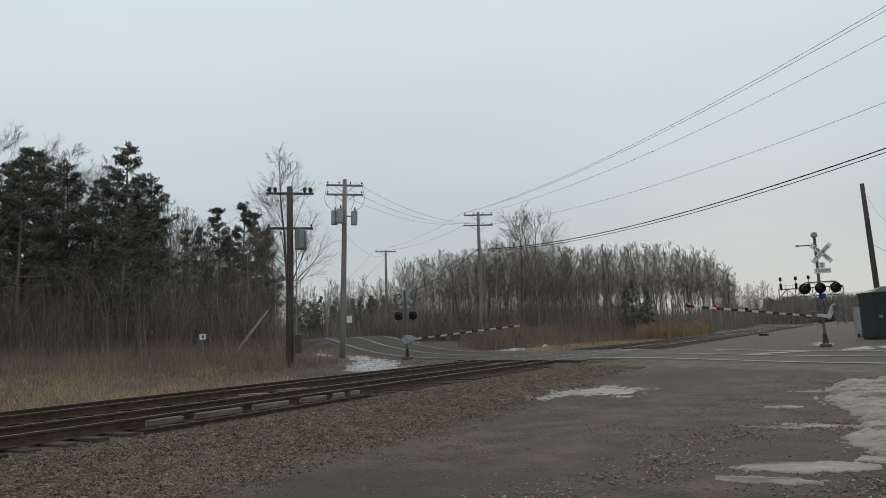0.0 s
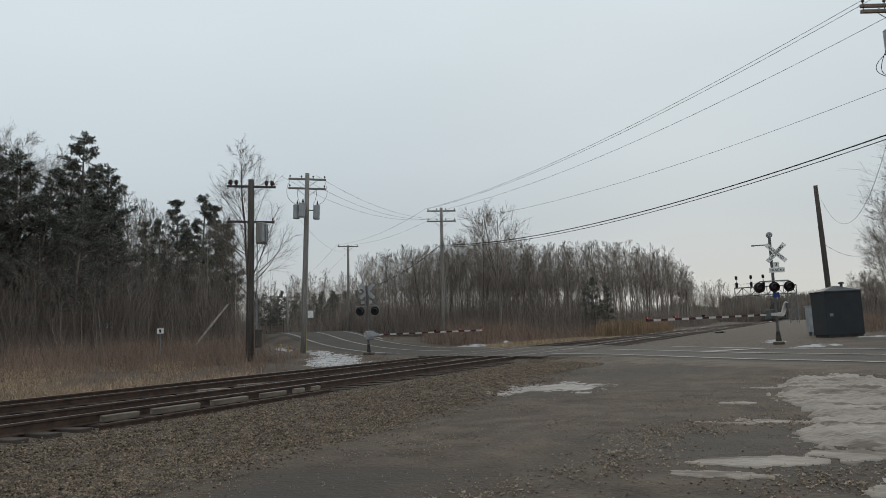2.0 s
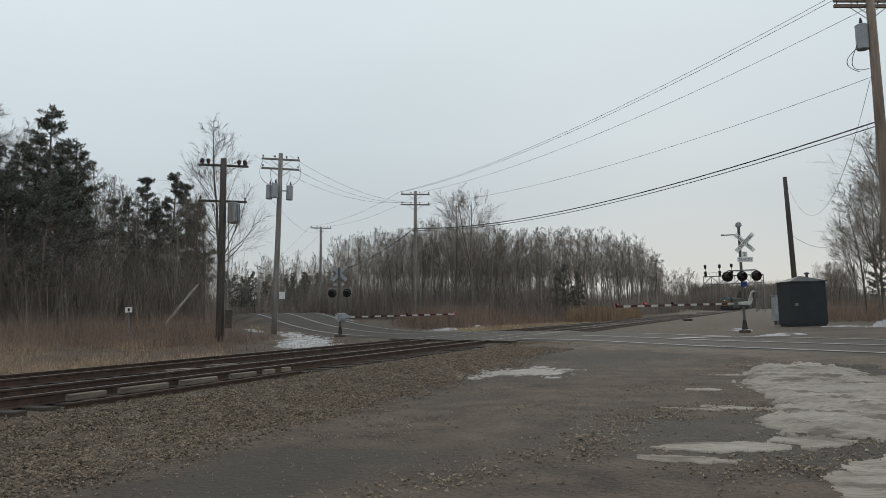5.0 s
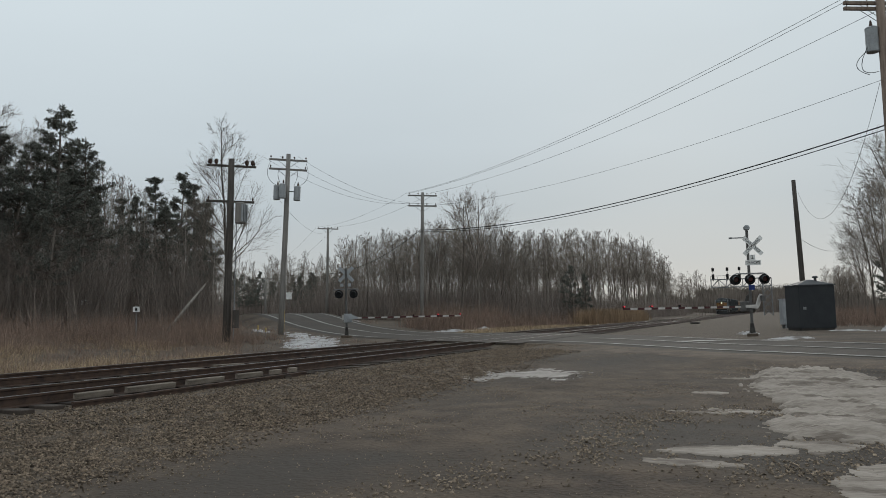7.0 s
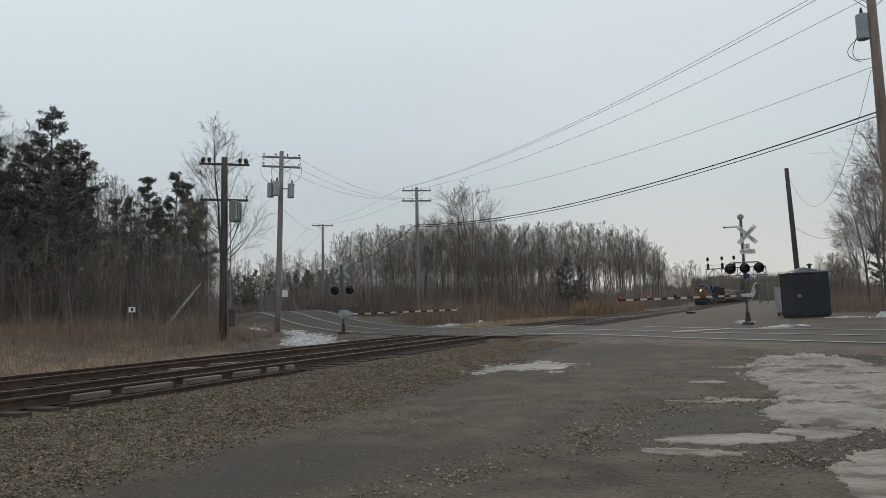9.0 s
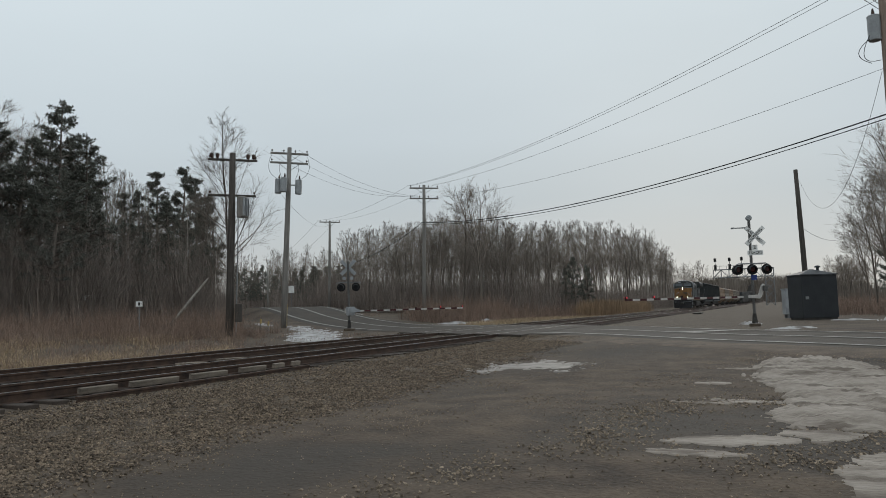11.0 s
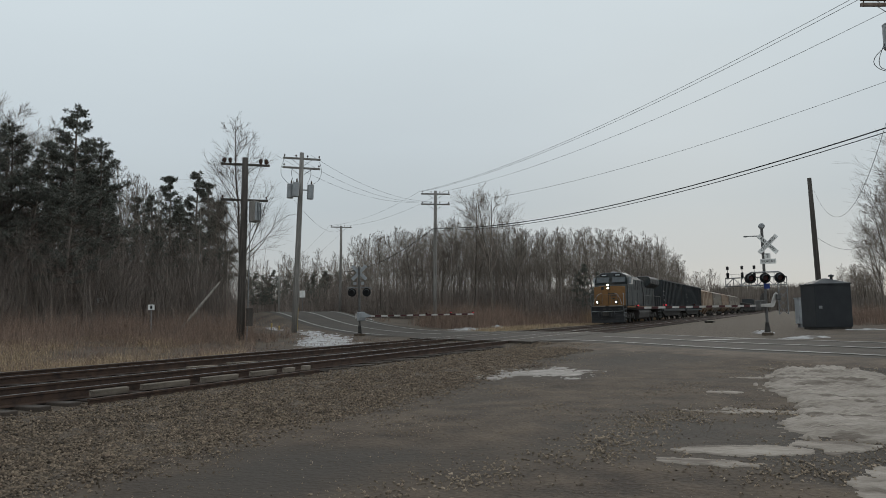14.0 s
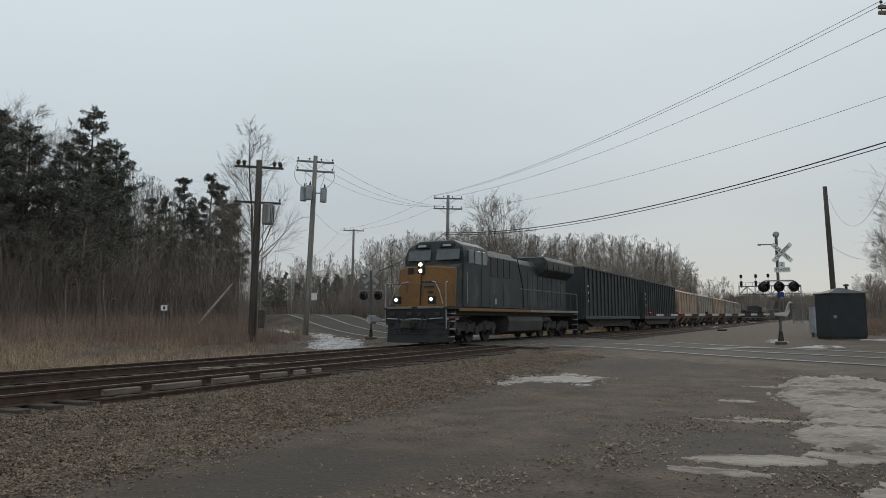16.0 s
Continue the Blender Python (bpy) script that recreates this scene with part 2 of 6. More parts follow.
# ---------------------------------------------------------------- mesh helpers
class Shape:
    """Gathers vertices and faces of one mesh."""

    def __init__(self):
        self.v, self.f, self.smooth = [], [], False

    def add(self, verts, faces):
        k = len(self.v)
        self.v.extend(tuple(p) for p in verts)
        self.f.extend(tuple(i + k for i in fa) for fa in faces)
        return self

    def box(self, x, y, z, sx, sy, sz, m=None, taper=(1, 1)):
        """A box with its centre at x, y, z."""
        vs = []
        for k in (-0.5, 0.5):
            tx, ty = taper if k > 0 else (1, 1)
            vs += [Vector((i * sx * tx, j * sy * ty, k * sz)) for i, j in ((-0.5, -0.5), (0.5, -0.5), (0.5, 0.5), (-0.5, 0.5))]
        if m is not None:
            vs = [m @ p for p in vs]
        return self.add([p + Vector((x, y, z)) for p in vs],
                        [(3, 2, 1, 0), (4, 5, 6, 7), (0, 1, 5, 4), (1, 2, 6, 5), (2, 3, 7, 6), (3, 0, 4, 7)])

    def tube(self, path, radii, sides=8, caps=True):
        """A tapered tube along a path."""
        path = [Vector(p) for p in path]
        if not isinstance(radii, (list, tuple)):
            radii = [radii] * len(path)
        vs, fs, n = [], [], len(path)
        side = None
        for i, p in enumerate(path):
            d = (path[min(i + 1, n - 1)] - path[max(i - 1, 0)]).normalized()
            if side is None:
                side = d.cross(Vector((0, 0, 1)) if abs(d.z) < 0.9 else Vector((1, 0, 0))).normalized()
            else:
                side = (side - d * side.dot(d)).normalized()
            up = d.cross(side)
            vs += [p + (side * math.cos(a) + up * math.sin(a)) * radii[i] for a in [2 * math.pi * s / sides for s in range(sides)]]
        for i in range(n - 1):
            for s in range(sides):
                a, b = i * sides + s, i * sides + (s + 1) % sides
                fs.append((a, b, b + sides, a + sides))
        if caps:
            fs += [tuple(range(sides))[::-1], tuple(range((n - 1) * sides, n * sides))]
        return self.add(vs, fs)

    def prism(self, outline, axis, a, b):
        """An outline of 2D points pushed along axis (0, 1, 2) from a to b."""
        def at(p, k):
            q = [p[0], p[1]]
            q.insert(axis, k)
            return q
        n = len(outline)
        vs = [at(p, a) for p in outline] + [at(p, b) for p in outline]
        fs = [tuple(range(n))[::-1], tuple(range(n, 2 * n))] + [(i, (i + 1) % n, (i + 1) % n + n, i + n) for i in range(n)]
        return self.add(vs, fs)

    def mesh(self, name, mat, bevel=0.0):
        me = bpy.data.meshes.new(name)
        me.from_pydata(self.v, [], self.f)
        bm = bmesh.new()
        bm.from_mesh(me)
        bmesh.ops.recalc_face_normals(bm, faces=bm.faces)
        if bevel:
            sharp = [e for e in bm.edges if len(e.link_faces) == 2 and e.calc_face_angle(0) > 0.5]
            bmesh.ops.bevel(bm, geom=sharp, offset=bevel, segments=1, affect="EDGES")
        bm.to_mesh(me)
        bm.free()
        me.materials.append(mat)
        if self.smooth:
            for p in me.polygons:
                p.use_smooth = True
        return me


def part(name, shape, mat, parent=None, label="", bevel=0.0, at=None):
    ob = new(name, shape.mesh(name, mat, bevel))
    if parent is not None:
        ob.parent = parent
    if at is not None:
        ob.matrix_basis = at
    return tagged(ob, label)


def thing(name, m, label, category, group="", kind=""):
    ob = new(name)
    ob.matrix_basis = m
    return tagged(ob, label, category, group, kind)


def raw(name, verts, faces, mat):
    me = bpy.data.meshes.new(name)
    me.from_pydata(verts, [], faces)
    me.materials.append(mat)
    return new(name, me)


# ---------------------------------------------------------------- lie of the land
FAR_Y, NEAR_Y = 15.26, 11.37          # centres of the two tracks; rail tops at z = 0
ROAD = [Vector(p) for p in ((-22, -66), (2, -34), (15.5, -15), (26, -1.7), (35.4, 10.9), (43.2, 22.4), (50.2, 31.5), (57.5, 40), (67, 50), (79, 64), (93, 86), (105, 115))]


def road_centre():
    """Points every metre or so along the road's centre."""
    out = []
    for i in range(1, len(ROAD) - 2):
        a, b, c, d = ROAD[i - 1], ROAD[i], ROAD[i + 1], ROAD[i + 2]
        n = max(2, int((c - b).length / 1.0))
        for k in range(n):
            t = k / n
            out.append(0.5 * ((2 * b) + (c - a) * t + (2 * a - 5 * b + 4 * c - d) * t * t + (3 * b - a - 3 * c + d) * t ** 3))
    return np.array([tuple(p) for p in out])


CENTRE = road_centre()


def step(a, b, x):
    t = np.clip((x - a) / (b - a), 0, 1)
    return t * t * (3 - 2 * t)


def road_distance(x, y):
    best = np.full(np.shape(x), 1e9)
    for cx, cy in CENTRE:
        best = np.minimum(best, (x - cx) ** 2 + (y - cy) ** 2)
    return np.sqrt(best)


def road_z(y):
    foot, brow = np.clip(y - 19.5, 0, 16.5), np.clip(y - 36, 0, 8)
    rise = 0.0044 * foot ** 2 + 0.145 * brow - 0.00906 * brow ** 2 + 0.003 * np.maximum(y - 44, 0)
    return -0.02 - 0.14 * step(8, 0, y) - 0.012 * np.clip(-y, 0, 30) + rise


def ground_z(x, y):
    """Height of the ground; the track bed, the road and the gravel lot are shaped into it."""
    x, y = np.asarray(x, float), np.asarray(y, float)
    rd = road_distance(x, y)
    lot = -0.47 + 0.3 * step(12, 24, x) + 0.02 * np.sin(x * 0.9 + y * 0.6) * np.cos(y * 0.7)
    bed = -0.21
    far = -0.38 + 0.36 * step(26, 44, x) + 0.05 * np.maximum(y - 22, 0) * step(70, 40, y) + np.where(y > 40, 0.9 + 0.02 * (np.minimum(y, 150) - 40), 0) * step(40, 70, y)
    far = far - 0.3 * step(60, 90, x) * step(40, 20, y)
    z = np.where(y < 13, lot + (bed - lot) * step(6.4, 10.6, y), bed + (far - bed) * step(17.0, 19.5, y))
    return z + (road_z(y) - 0.012 - z) * step(6.5, 4.0, rd)


def gz(x, y):
    return float(ground_z(np.array([x]), np.array([y]))[0])


def stretch(a, b, fine, far_out, growth=1.25):
    mid = list(np.arange(a, b + fine / 2, fine))
    up, s = [], fine
    k = b
    while k < far_out:
        s *= growth
        k += s
        up.append(k)
    down, s, k = [], fine, a
    while k > -far_out:
        s *= growth
        k -= s
        down.append(k)
    return np.array(down[::-1] + mid + up)


def build_ground():
    xs, ys = stretch(-6, 62, 0.4, 2500), stretch(-9, 42, 0.3, 2500)
    X, Y = np.meshgrid(xs, ys)
    Z = ground_z(X.ravel(), Y.ravel())
    near = (np.hypot(X, Y) < 60).ravel()
    rng = np.random.default_rng(3)
    Z = Z + near * rng.normal(0, 0.006, Z.shape)
    n = len(xs)
    verts = np.column_stack([X.ravel(), Y.ravel(), Z])
    faces = [(j * n + i, j * n + i + 1, (j + 1) * n + i + 1, (j + 1) * n + i) for j in range(len(ys) - 1) for i in range(n - 1)]
    ob = raw("ground", verts.tolist(), faces, M_LOT)
    me = ob.data
    me.materials.append(M_FIELD)
    me.materials.append(M_BALLAST)
    cx, cy = (X[:-1, :-1] + X[1:, 1:]).ravel() / 2, (Y[:-1, :-1] + Y[1:, 1:]).ravel() / 2
    wob = 0.5 * np.sin(cx * 0.8) + 0.3 * np.sin(cx * 2.1 + 1)
    slot = np.where(cy > 17.6 + 0.4 * wob, 1, np.where(cy > 7.0 + wob, 2, 0))
    slot = np.where((cx > 34) & (cy < 9) & (cx > cy * 0.8 + 31), np.where(cy < -0.03 * cx, 1, 2), slot)
    me.polygons.foreach_set("material_index", slot.astype(np.int32))
    me.polygons.foreach_set("use_smooth", np.ones(len(slot), bool))
    tagged(ob, "muddy gravel lot, ballast bed and winter field", "ground", kind="structure")


build_ground()


def ribbon(off_a, off_b, lift, start=0, end=None, mask=None):
    """A strip along the road between two offsets from its centre (positive to the far side of the near lot)."""
    c = CENTRE[start:end]
    d = np.gradient(c, axis=0)
    d /= np.linalg.norm(d, axis=1)[:, None]
    nrm = np.column_stack([d[:, 1], -d[:, 0]])
    k = max(2, int(abs(off_b - off_a) / 0.7) + 1)
    offs = np.linspace(off_a, off_b, k)
    pts = np.concatenate([c + nrm * o for o in offs])
    z = road_z(pts[:, 1]) + lift
    n = len(c)
    sh = Shape()
    sh.v = [(*p, q) for p, q in zip(pts.tolist(), z.tolist())]
    sh.f = [(j * n + i, j * n + i + 1, (j + 1) * n + i + 1, (j + 1) * n + i) for j in range(k - 1) for i in range(n - 1) if mask is None or mask(c[i])]
    return sh


def build_road():
    road = part("road", ribbon(-4.2, 4.2, 0.0), M_ROAD)
    tagged(road, "worn grey two-lane asphalt road over the tracks", "road", kind="structure")
    side = ribbon(-6.4, -4.15, 0.0, mask=lambda c: -30 < c[1] < 4.5)
    zz = ground_z(np.array([p[0] for p in side.v]), np.array([p[1] for p in side.v]))
    rows = len(CENTRE)
    side.v = [(p[0], p[1], float(q) + (-0.03 if i < rows else 0.012)) for i, (p, q) in enumerate(zip(side.v, zz))]
    tagged(part("gravel_shoulder", side, M_SHOULDER), "pale gravel shoulder along the road", "road shoulder", kind="structure")
    clear = lambda c: not 7.5 < c[1] < 18.5
    for name, o in (("edge_line", -3.45), ("centre_line", -0.12), ("edge_line", 3.3)):
        part(name, ribbon(o, o + 0.3, 0.02, mask=clear), M_LINE, road, "worn white painted line")
    i = int(np.argmin(np.abs(CENTRE[:, 1] - 3.2)))
    c, d = CENTRE[i], CENTRE[i + 1] - CENTRE[i]
    d /= np.linalg.norm(d)
    nr = np.array([d[1], -d[0]])
    bar = Shape()
    q = [c + nr * 0.2, c + nr * 3.2, c + nr * 3.2 + d * 0.6, c + nr * 0.2 + d * 0.6]
    bar.add([(*p, float(road_z(p[1])) + 0.018) for p in q], [(0, 1, 2, 3)])
    part("stop_line", bar, M_LINE, road, "white painted stop line")


build_road()

# ---------------------------------------------------------------- tracks
RAIL_PROFILE = ((-0.07, -0.172), (0.07, -0.172), (0.07, -0.16), (0.012, -0.14), (0.01, -0.045), (0.036, -0.035), (0.036, -0.004), (0.028, 0.0),
                (-0.028, 0.0), (-0.036, -0.004), (-0.036, -0.035), (-0.01, -0.045), (-0.012, -0.14), (-0.07, -0.16))


def build_track(y, label):
    track = thing("railway_track", pose(0, y, 0), label, "railway track", "two parallel tracks", "structure")
    for o in (-0.7175, 0.7175):
        part("rail", Shape().prism([(a + o, b) for a, b in RAIL_PROFILE], 0, -60, 700), M_RAIL, track)
        part("rail_head", Shape().box(320, o, 0.001, 760, 0.05, 0.004), M_RAILTOP, track, "rail head polished by wheels")
    tie = Shape().box(0, 0, -0.26, 0.23, 2.6, 0.18).mesh("tie", M_TIE, 0.012)
    rng = random.Random(int(y * 10))
    for k in range(130):
        ob = new("tie", tie)
        ob.parent = track
        ob.matrix_basis = pose(-6 + k * 0.53, rng.uniform(-0.06, 0.06), rng.uniform(-0.012, 0.012), 0, 0, rng.uniform(-1, 1))
    rest = Shape()
    for k in range(500):
        rest.box(63 + k * 0.6, 0, -0.26, 0.23, 2.6, 0.18)
    tagged(part("far_ties", rest, M_TIE, track), kind="stuff")
    return track


build_track(FAR_Y, "straight main line track with rusty rails and dark ties")
build_track(NEAR_Y, "second straight track with rusty rails beside a gravel lot")


def build_crossing():
    """Asphalt and rubber panels that bring the road level with the rails."""
    cross = thing("crossing_surface", pose(0, 0, 0), "level crossing surface of asphalt panels between the rails", "level crossing", kind="structure")
    for y0, y1 in ((9.2, NEAR_Y - 0.8), (NEAR_Y - 0.62, NEAR_Y + 0.62), (NEAR_Y + 0.8, FAR_Y - 0.8), (FAR_Y - 0.62, FAR_Y + 0.62), (FAR_Y + 0.8, 17.4)):
        mid = (y0 + y1) / 2
        x = float(np.interp(mid, CENTRE[:, 1], CENTRE[:, 0]))
        sl = 0.83
        sh = Shape()
        out = [(x - 6.3 - (mid - y0) * sl, y0), (x + 6.3 - (mid - y0) * sl, y0), (x + 6.3 + (y1 - mid) * sl, y1), (x - 6.3 + (y1 - mid) * sl, y1)]
        sh.prism(out, 2, -0.2, -0.006)
        part("panel", sh, M_ROAD, cross, bevel=0.008)


build_crossing()


# ---------------------------------------------------------------- poles and wires
def at_bearing(deg, dist):
    """A place at a bearing from the track's line, seen from the camera's stand."""
    return dist * math.cos(radians(deg)), dist * math.sin(radians(deg))


def pole_shape(h, r0, r1, sides=12):
    sh = Shape().tube([(0, 0, -0.5), (0, 0, h * 0.3), (0.01, 0, h * 0.65), (0, 0.01, h)], [r0, r0 * 0.92, (r0 + r1) / 2, r1], sides)
    sh.smooth = True
    return sh


def crossarm(pole, z, length, turn, mat, pins=4, label="timber crossarm", off=0.16):
    c = part("crossarm", Shape().box(0, 0, 0, length, 0.1, 0.12), mat, pole, label, 0.008, pose(0, 0, z, 0, 0, turn) @ pose(0, off, 0))
    for k in range(pins):
        x = length * (k / (pins - 1) - 0.5) * 0.92
        part("insulator", Shape().tube([(x, 0, 0.05), (x, 0, 0.13), (x, 0, 0.15), (x, 0, 0.2), (x, 0, 0.24)], [0.015, 0.02, 0.06, 0.05, 0.025], 8), M_PORCELAIN, c)
    br = Shape()
    for s in (-1, 1):
        br.tube([(s * length * 0.27, 0, -0.05), (0, -off * 0.4, -0.55)], 0.015, 4)
    part("brace", br, M_GALV, c)
    return c


def transformer(pole, x, y, z, h=1.0, r=0.29):
    can = part("transformer", Shape().tube([(x, y, z), (x, y, z + 0.03), (x, y, z + h), (x, y, z + h + 0.05), (x, y, z + h + 0.09)], [r * 0.92, r, r, r * 1.04, r * 0.8], 16), M_CAN, pole, "grey steel transformer can")
    part("bushing", Shape().tube([(x + 0.08, y, z + h + 0.08), (x + 0.08, y, z + h + 0.2), (x + 0.08, y, z + h + 0.36)], [0.05, 0.06, 0.025], 8), M_PORCELAIN, can)
    part("hanger", Shape().tube([(x, y, z + h * 0.7), (0, 0, z + h * 0.7)], 0.04, 6), M_GALV, can)
    return can


def loop_wire(pole, pts, r=0.012):
    a, b, c = [Vector(p) for p in pts]
    path = [(1 - t) ** 2 * a + 2 * t * (1 - t) * b + t * t * c for t in [k / 8 for k in range(9)]]
    part("jumper_wire", Shape().tube(path, r, 5), M_WIRE, pole)


def build_old_pole():
    x, y = at_bearing(39.75, 42)
    z = gz(x, y)
    h = 9.95 + (-0.12 - z)
    p = thing("utility_pole", pose(x, y, z, 1.2, 1.0, 0), "dark creosoted double utility pole with an old transformer", "utility pole", "utility poles")
    part("pole", pole_shape(h, 0.22, 0.16), M_POLE_DARK, p)
    part("pole", pole_shape(h - 0.3, 0.13, 0.1), M_POLE_DARK, p, "thinner pole bolted alongside", at=pose(0.24, 0.2, 0))
    turn = -52
    c = crossarm(p, h - 0.35, 2.6, turn, M_POLE_DARK, 2, "dark timber crossarm")
    for s in (-1, 1):
        for k in range(2):
            part("insulator_string", Shape().tube([(s * (1.1 - 0.3 * k), 0, 0.06), (s * (1.1 - 0.3 * k), 0, 0.14), (s * (1.1 - 0.3 * k), 0, 0.3), (s * (1.1 - 0.3 * k), 0, 0.36)], [0.03, 0.1, 0.11, 0.03], 8), M_PORCELAIN, c)
    crossarm(p, h - 2.3, 2.5, turn, M_POLE_DARK, 2, "lower dark crossarm")
    m = pose(0, 0, 0, 0, 0, turn)
    q = m @ Vector((0.55, -0.1, 0))
    can = part("transformer", Shape().box(q.x, q.y, h - 2.95, 0.5, 0.42, 1.15), M_POLE_GREY, p, "boxy weathered transformer", 0.05)
    for k in range(4):
        part("cooling_fin", Shape().box(q.x - 0.2 + 0.13 * k, q.y - 0.25, h - 2.95, 0.04, 0.1, 0.95), M_CAN, can)
    q = m @ Vector((0.45, -0.1, 0))
    part("meter_box", Shape().box(q.x, q.y, 1.25, 0.3, 0.24, 0.95), M_POLE_DARK, p, "dark metal switch box", 0.02)
    part("conduit", Shape().tube([(q.x * 0.6, q.y * 0.6 - 0.1, 0), (q.x * 0.6, q.y * 0.6 - 0.1, h - 3.4)], 0.03, 6), M_GALV, p)


def build_transformer_pole():
    x, y = at_bearing(35.9, 48)
    z = gz(x, y)
    h = 11.55 + (-0.05 - z)
    p = thing("utility_pole", pose(x, y, z, 2.2, 1.6, 0), "leaning grey utility pole with three transformers and two crossarms", "utility pole", "utility poles")
    part("pole", pole_shape(h, 0.19, 0.13), M_POLE_GREY, p)
    part("guard", Shape().tube([(0.06, -0.12, 0.1), (0.06, -0.12, 1.5)], 0.06, 8), M_YELLOW, p, "yellow plastic guy guard")
    turn = -55
    crossarm(p, h - 0.35, 2.35, turn, M_POLE_GREY, 4)
    crossarm(p, h - 0.95, 2.35, turn, M_POLE_GREY, 3)
    m = pose(0, 0, 0, 0, 0, turn)
    for a, b, zz in ((-0.62, -0.12, 0.0), (-0.28, -0.42, 0.06), (0.62, -0.12, 0.0)):
        q = m @ Vector((a, b, 0))
        transformer(p, q.x, q.y, h - 2.95 + zz, 0.82, 0.21)
    for s in (-1, 1):
        a, b, c = m @ Vector((s * 1.1, 0.1, h - 0.5)), m @ Vector((s * 1.55, 0, h - 1.6)), m @ Vector((s * 0.7, 0, h - 2.0))
        loop_wire(p, (a, b, c))
        a, b, c = m @ Vector((s * 0.5, 0.1, h - 1.0)), m @ Vector((s * 0.75, 0, h - 1.2)), m @ Vector((s * 0.4, 0, h - 2.0))
        loop_wire(p, (a, b, c))
    return Vector((x, y, z)), h


def build_line_pole(bearing, dist, h_top, turn, arms, mat, label, r0=0.18, lean=(0, 0, 0)):
    x, y = at_bearing(bearing, dist)
    z = gz(x, y)
    h = h_top - z
    p = thing("utility_pole", pose(x, y, z, *lean), label, "utility pole", "utility poles")
    part("pole", pole_shape(h, r0, r0 * 0.7), mat, p)
    for dz in arms:
        crossarm(p, h - dz, 2.5, turn, mat, 4)
    return Vector((x, y, z)), h, p


build_old_pole()
XF, XF_H = build_transformer_pole()
P2, P2_H, _ = build_line_pole(25.5, 65, EYE + 65 * math.tan(radians(9.44)), -62, (0.25, 1.15), M_POLE_GREY, "grey utility pole with two crossarms beyond the road", lean=(1.4, 0.7, 0))
P3, P3_H, _ = build_line_pole(32.56, 92, EYE + 92 * math.tan(radians(6.9)), -55, (0.15,), M_POLE_GREY, "distant grey utility pole with one crossarm", lean=(1.2, 0.8, 0))
P4, P4_H, _ = build_line_pole(36.98, 120, EYE + 120 * math.tan(radians(3.3)), -50, (0.3,), M_POLE_GREY, "far small utility pole beside the road")
BIG, BIG_H, big_pole = build_line_pole(-7.3, 30, EYE + 30 * math.tan(radians(19.9)), -62, (0.22, 0.42), M_POLE_BROWN, "tall brown utility pole with a transformer", 0.2)
transformer(big_pole, 0.0, 0.34, BIG_H - 2.0, 0.82, 0.21)
loop_wire(big_pole, ((-0.1, 0.45, BIG_H - 1.9), (-0.3, 1.3, BIG_H - 2.5), (-0.1, 0.5, BIG_H - 2.8)))
loop_wire(big_pole, ((-0.1, 0.45, BIG_H - 1.7), (-0.2, 1.1, BIG_H - 2.9), (0, 0.2, BIG_H - 2.7)))
BP, BP_H, bare_pole = build_line_pole(-1.55, 60, EYE + 60 * math.tan(radians(8.82)), 0, (), M_POLE_DARK, "plain dark leaning pole behind the signal shed", 0.2)
bare_pole.matrix_basis = pose(*BP, -1.2, 0.4, 0)


def wire(a, b, sag, r, label, name="overhead_wire"):
    a, b = Vector(a), Vector(b)
    path = [a.lerp(b, t) - Vector((0, 0, sag * 4 * t * (1 - t))) for t in [k / 24 for k in range(25)]]
    tagged(part(name, Shape().tube(path, r, 5), M_WIRE), label, "wire", "overhead wires")


def arm_point(base, h, turn, x, dz, up=0.22):
    q = pose(0, 0, 0, 0, 0, turn) @ Vector((x, 0.16, 0))
    return base + Vector((q.x, q.y, h - dz + up))


for x_ in (-1.15, -0.85, 1.0):
    wire(arm_point(BIG, BIG_H, -62, x_, 0.22), arm_point(P2, P2_H, -62, x_, 0.25), 0.9, 0.009, "thin black power line between poles")
wire(BIG + Vector((0, 0.1, BIG_H - 3.0)), P2 + Vector((0, 0, P2_H - 1.2)), 0.9, 0.008, "thin neutral wire between poles")
for dz_, r_ in ((4.35, 0.026), (4.5, 0.018)):
    wire(BIG + Vector((0, 0.1, BIG_H - dz_ - 0.25)), P2 + Vector((0, 0, P2_H - dz_ + 1.1)), 1.0, r_, "thick black telephone cable with a splice", "telephone_cable")
for x_ in (-1.1, 0, 1.1):
    wire(arm_point(XF, XF_H, -55, x_, 0.35), arm_point(P2, P2_H, -62, x_, 1.15), 0.9, 0.008, "thin slack wire between poles")
for x_ in (-1.1, 1.1):
    wire(arm_point(P2, P2_H, -62, x_, 0.25), arm_point(P3, P3_H, -55, x_, 0.15), 0.6, 0.008, "thin power line along the road")
    wire(arm_point(P3, P3_H, -55, x_, 0.15), arm_point(P4, P4_H, -50, x_, 0.3), 0.6, 0.008, "thin power line along the road")
wire(P2 + Vector((0, 0, P2_H - 3.3)), P3 + Vector((0, 0, P3_H - 5.6)), 0.9, 0.025, "thick black telephone cable", "telephone_cable")
wire(XF + Vector((0, 0, XF_H - 3.0)), P3 + Vector((0, 0, P3_H - 0.6)), 0.8, 0.008, "thin slack wire between poles")
wire(BIG + Vector((0, 0.2, BIG_H - 3.1)), BP + Vector((0, 0, BP_H - 0.9)), 3.2, 0.008, "slack service wire to a bare pole")
wire(BP + Vector((0, 0, BP_H - 4.3)), (95, -9, 10.0), 1.7, 0.012, "slack black service wire behind the shed")


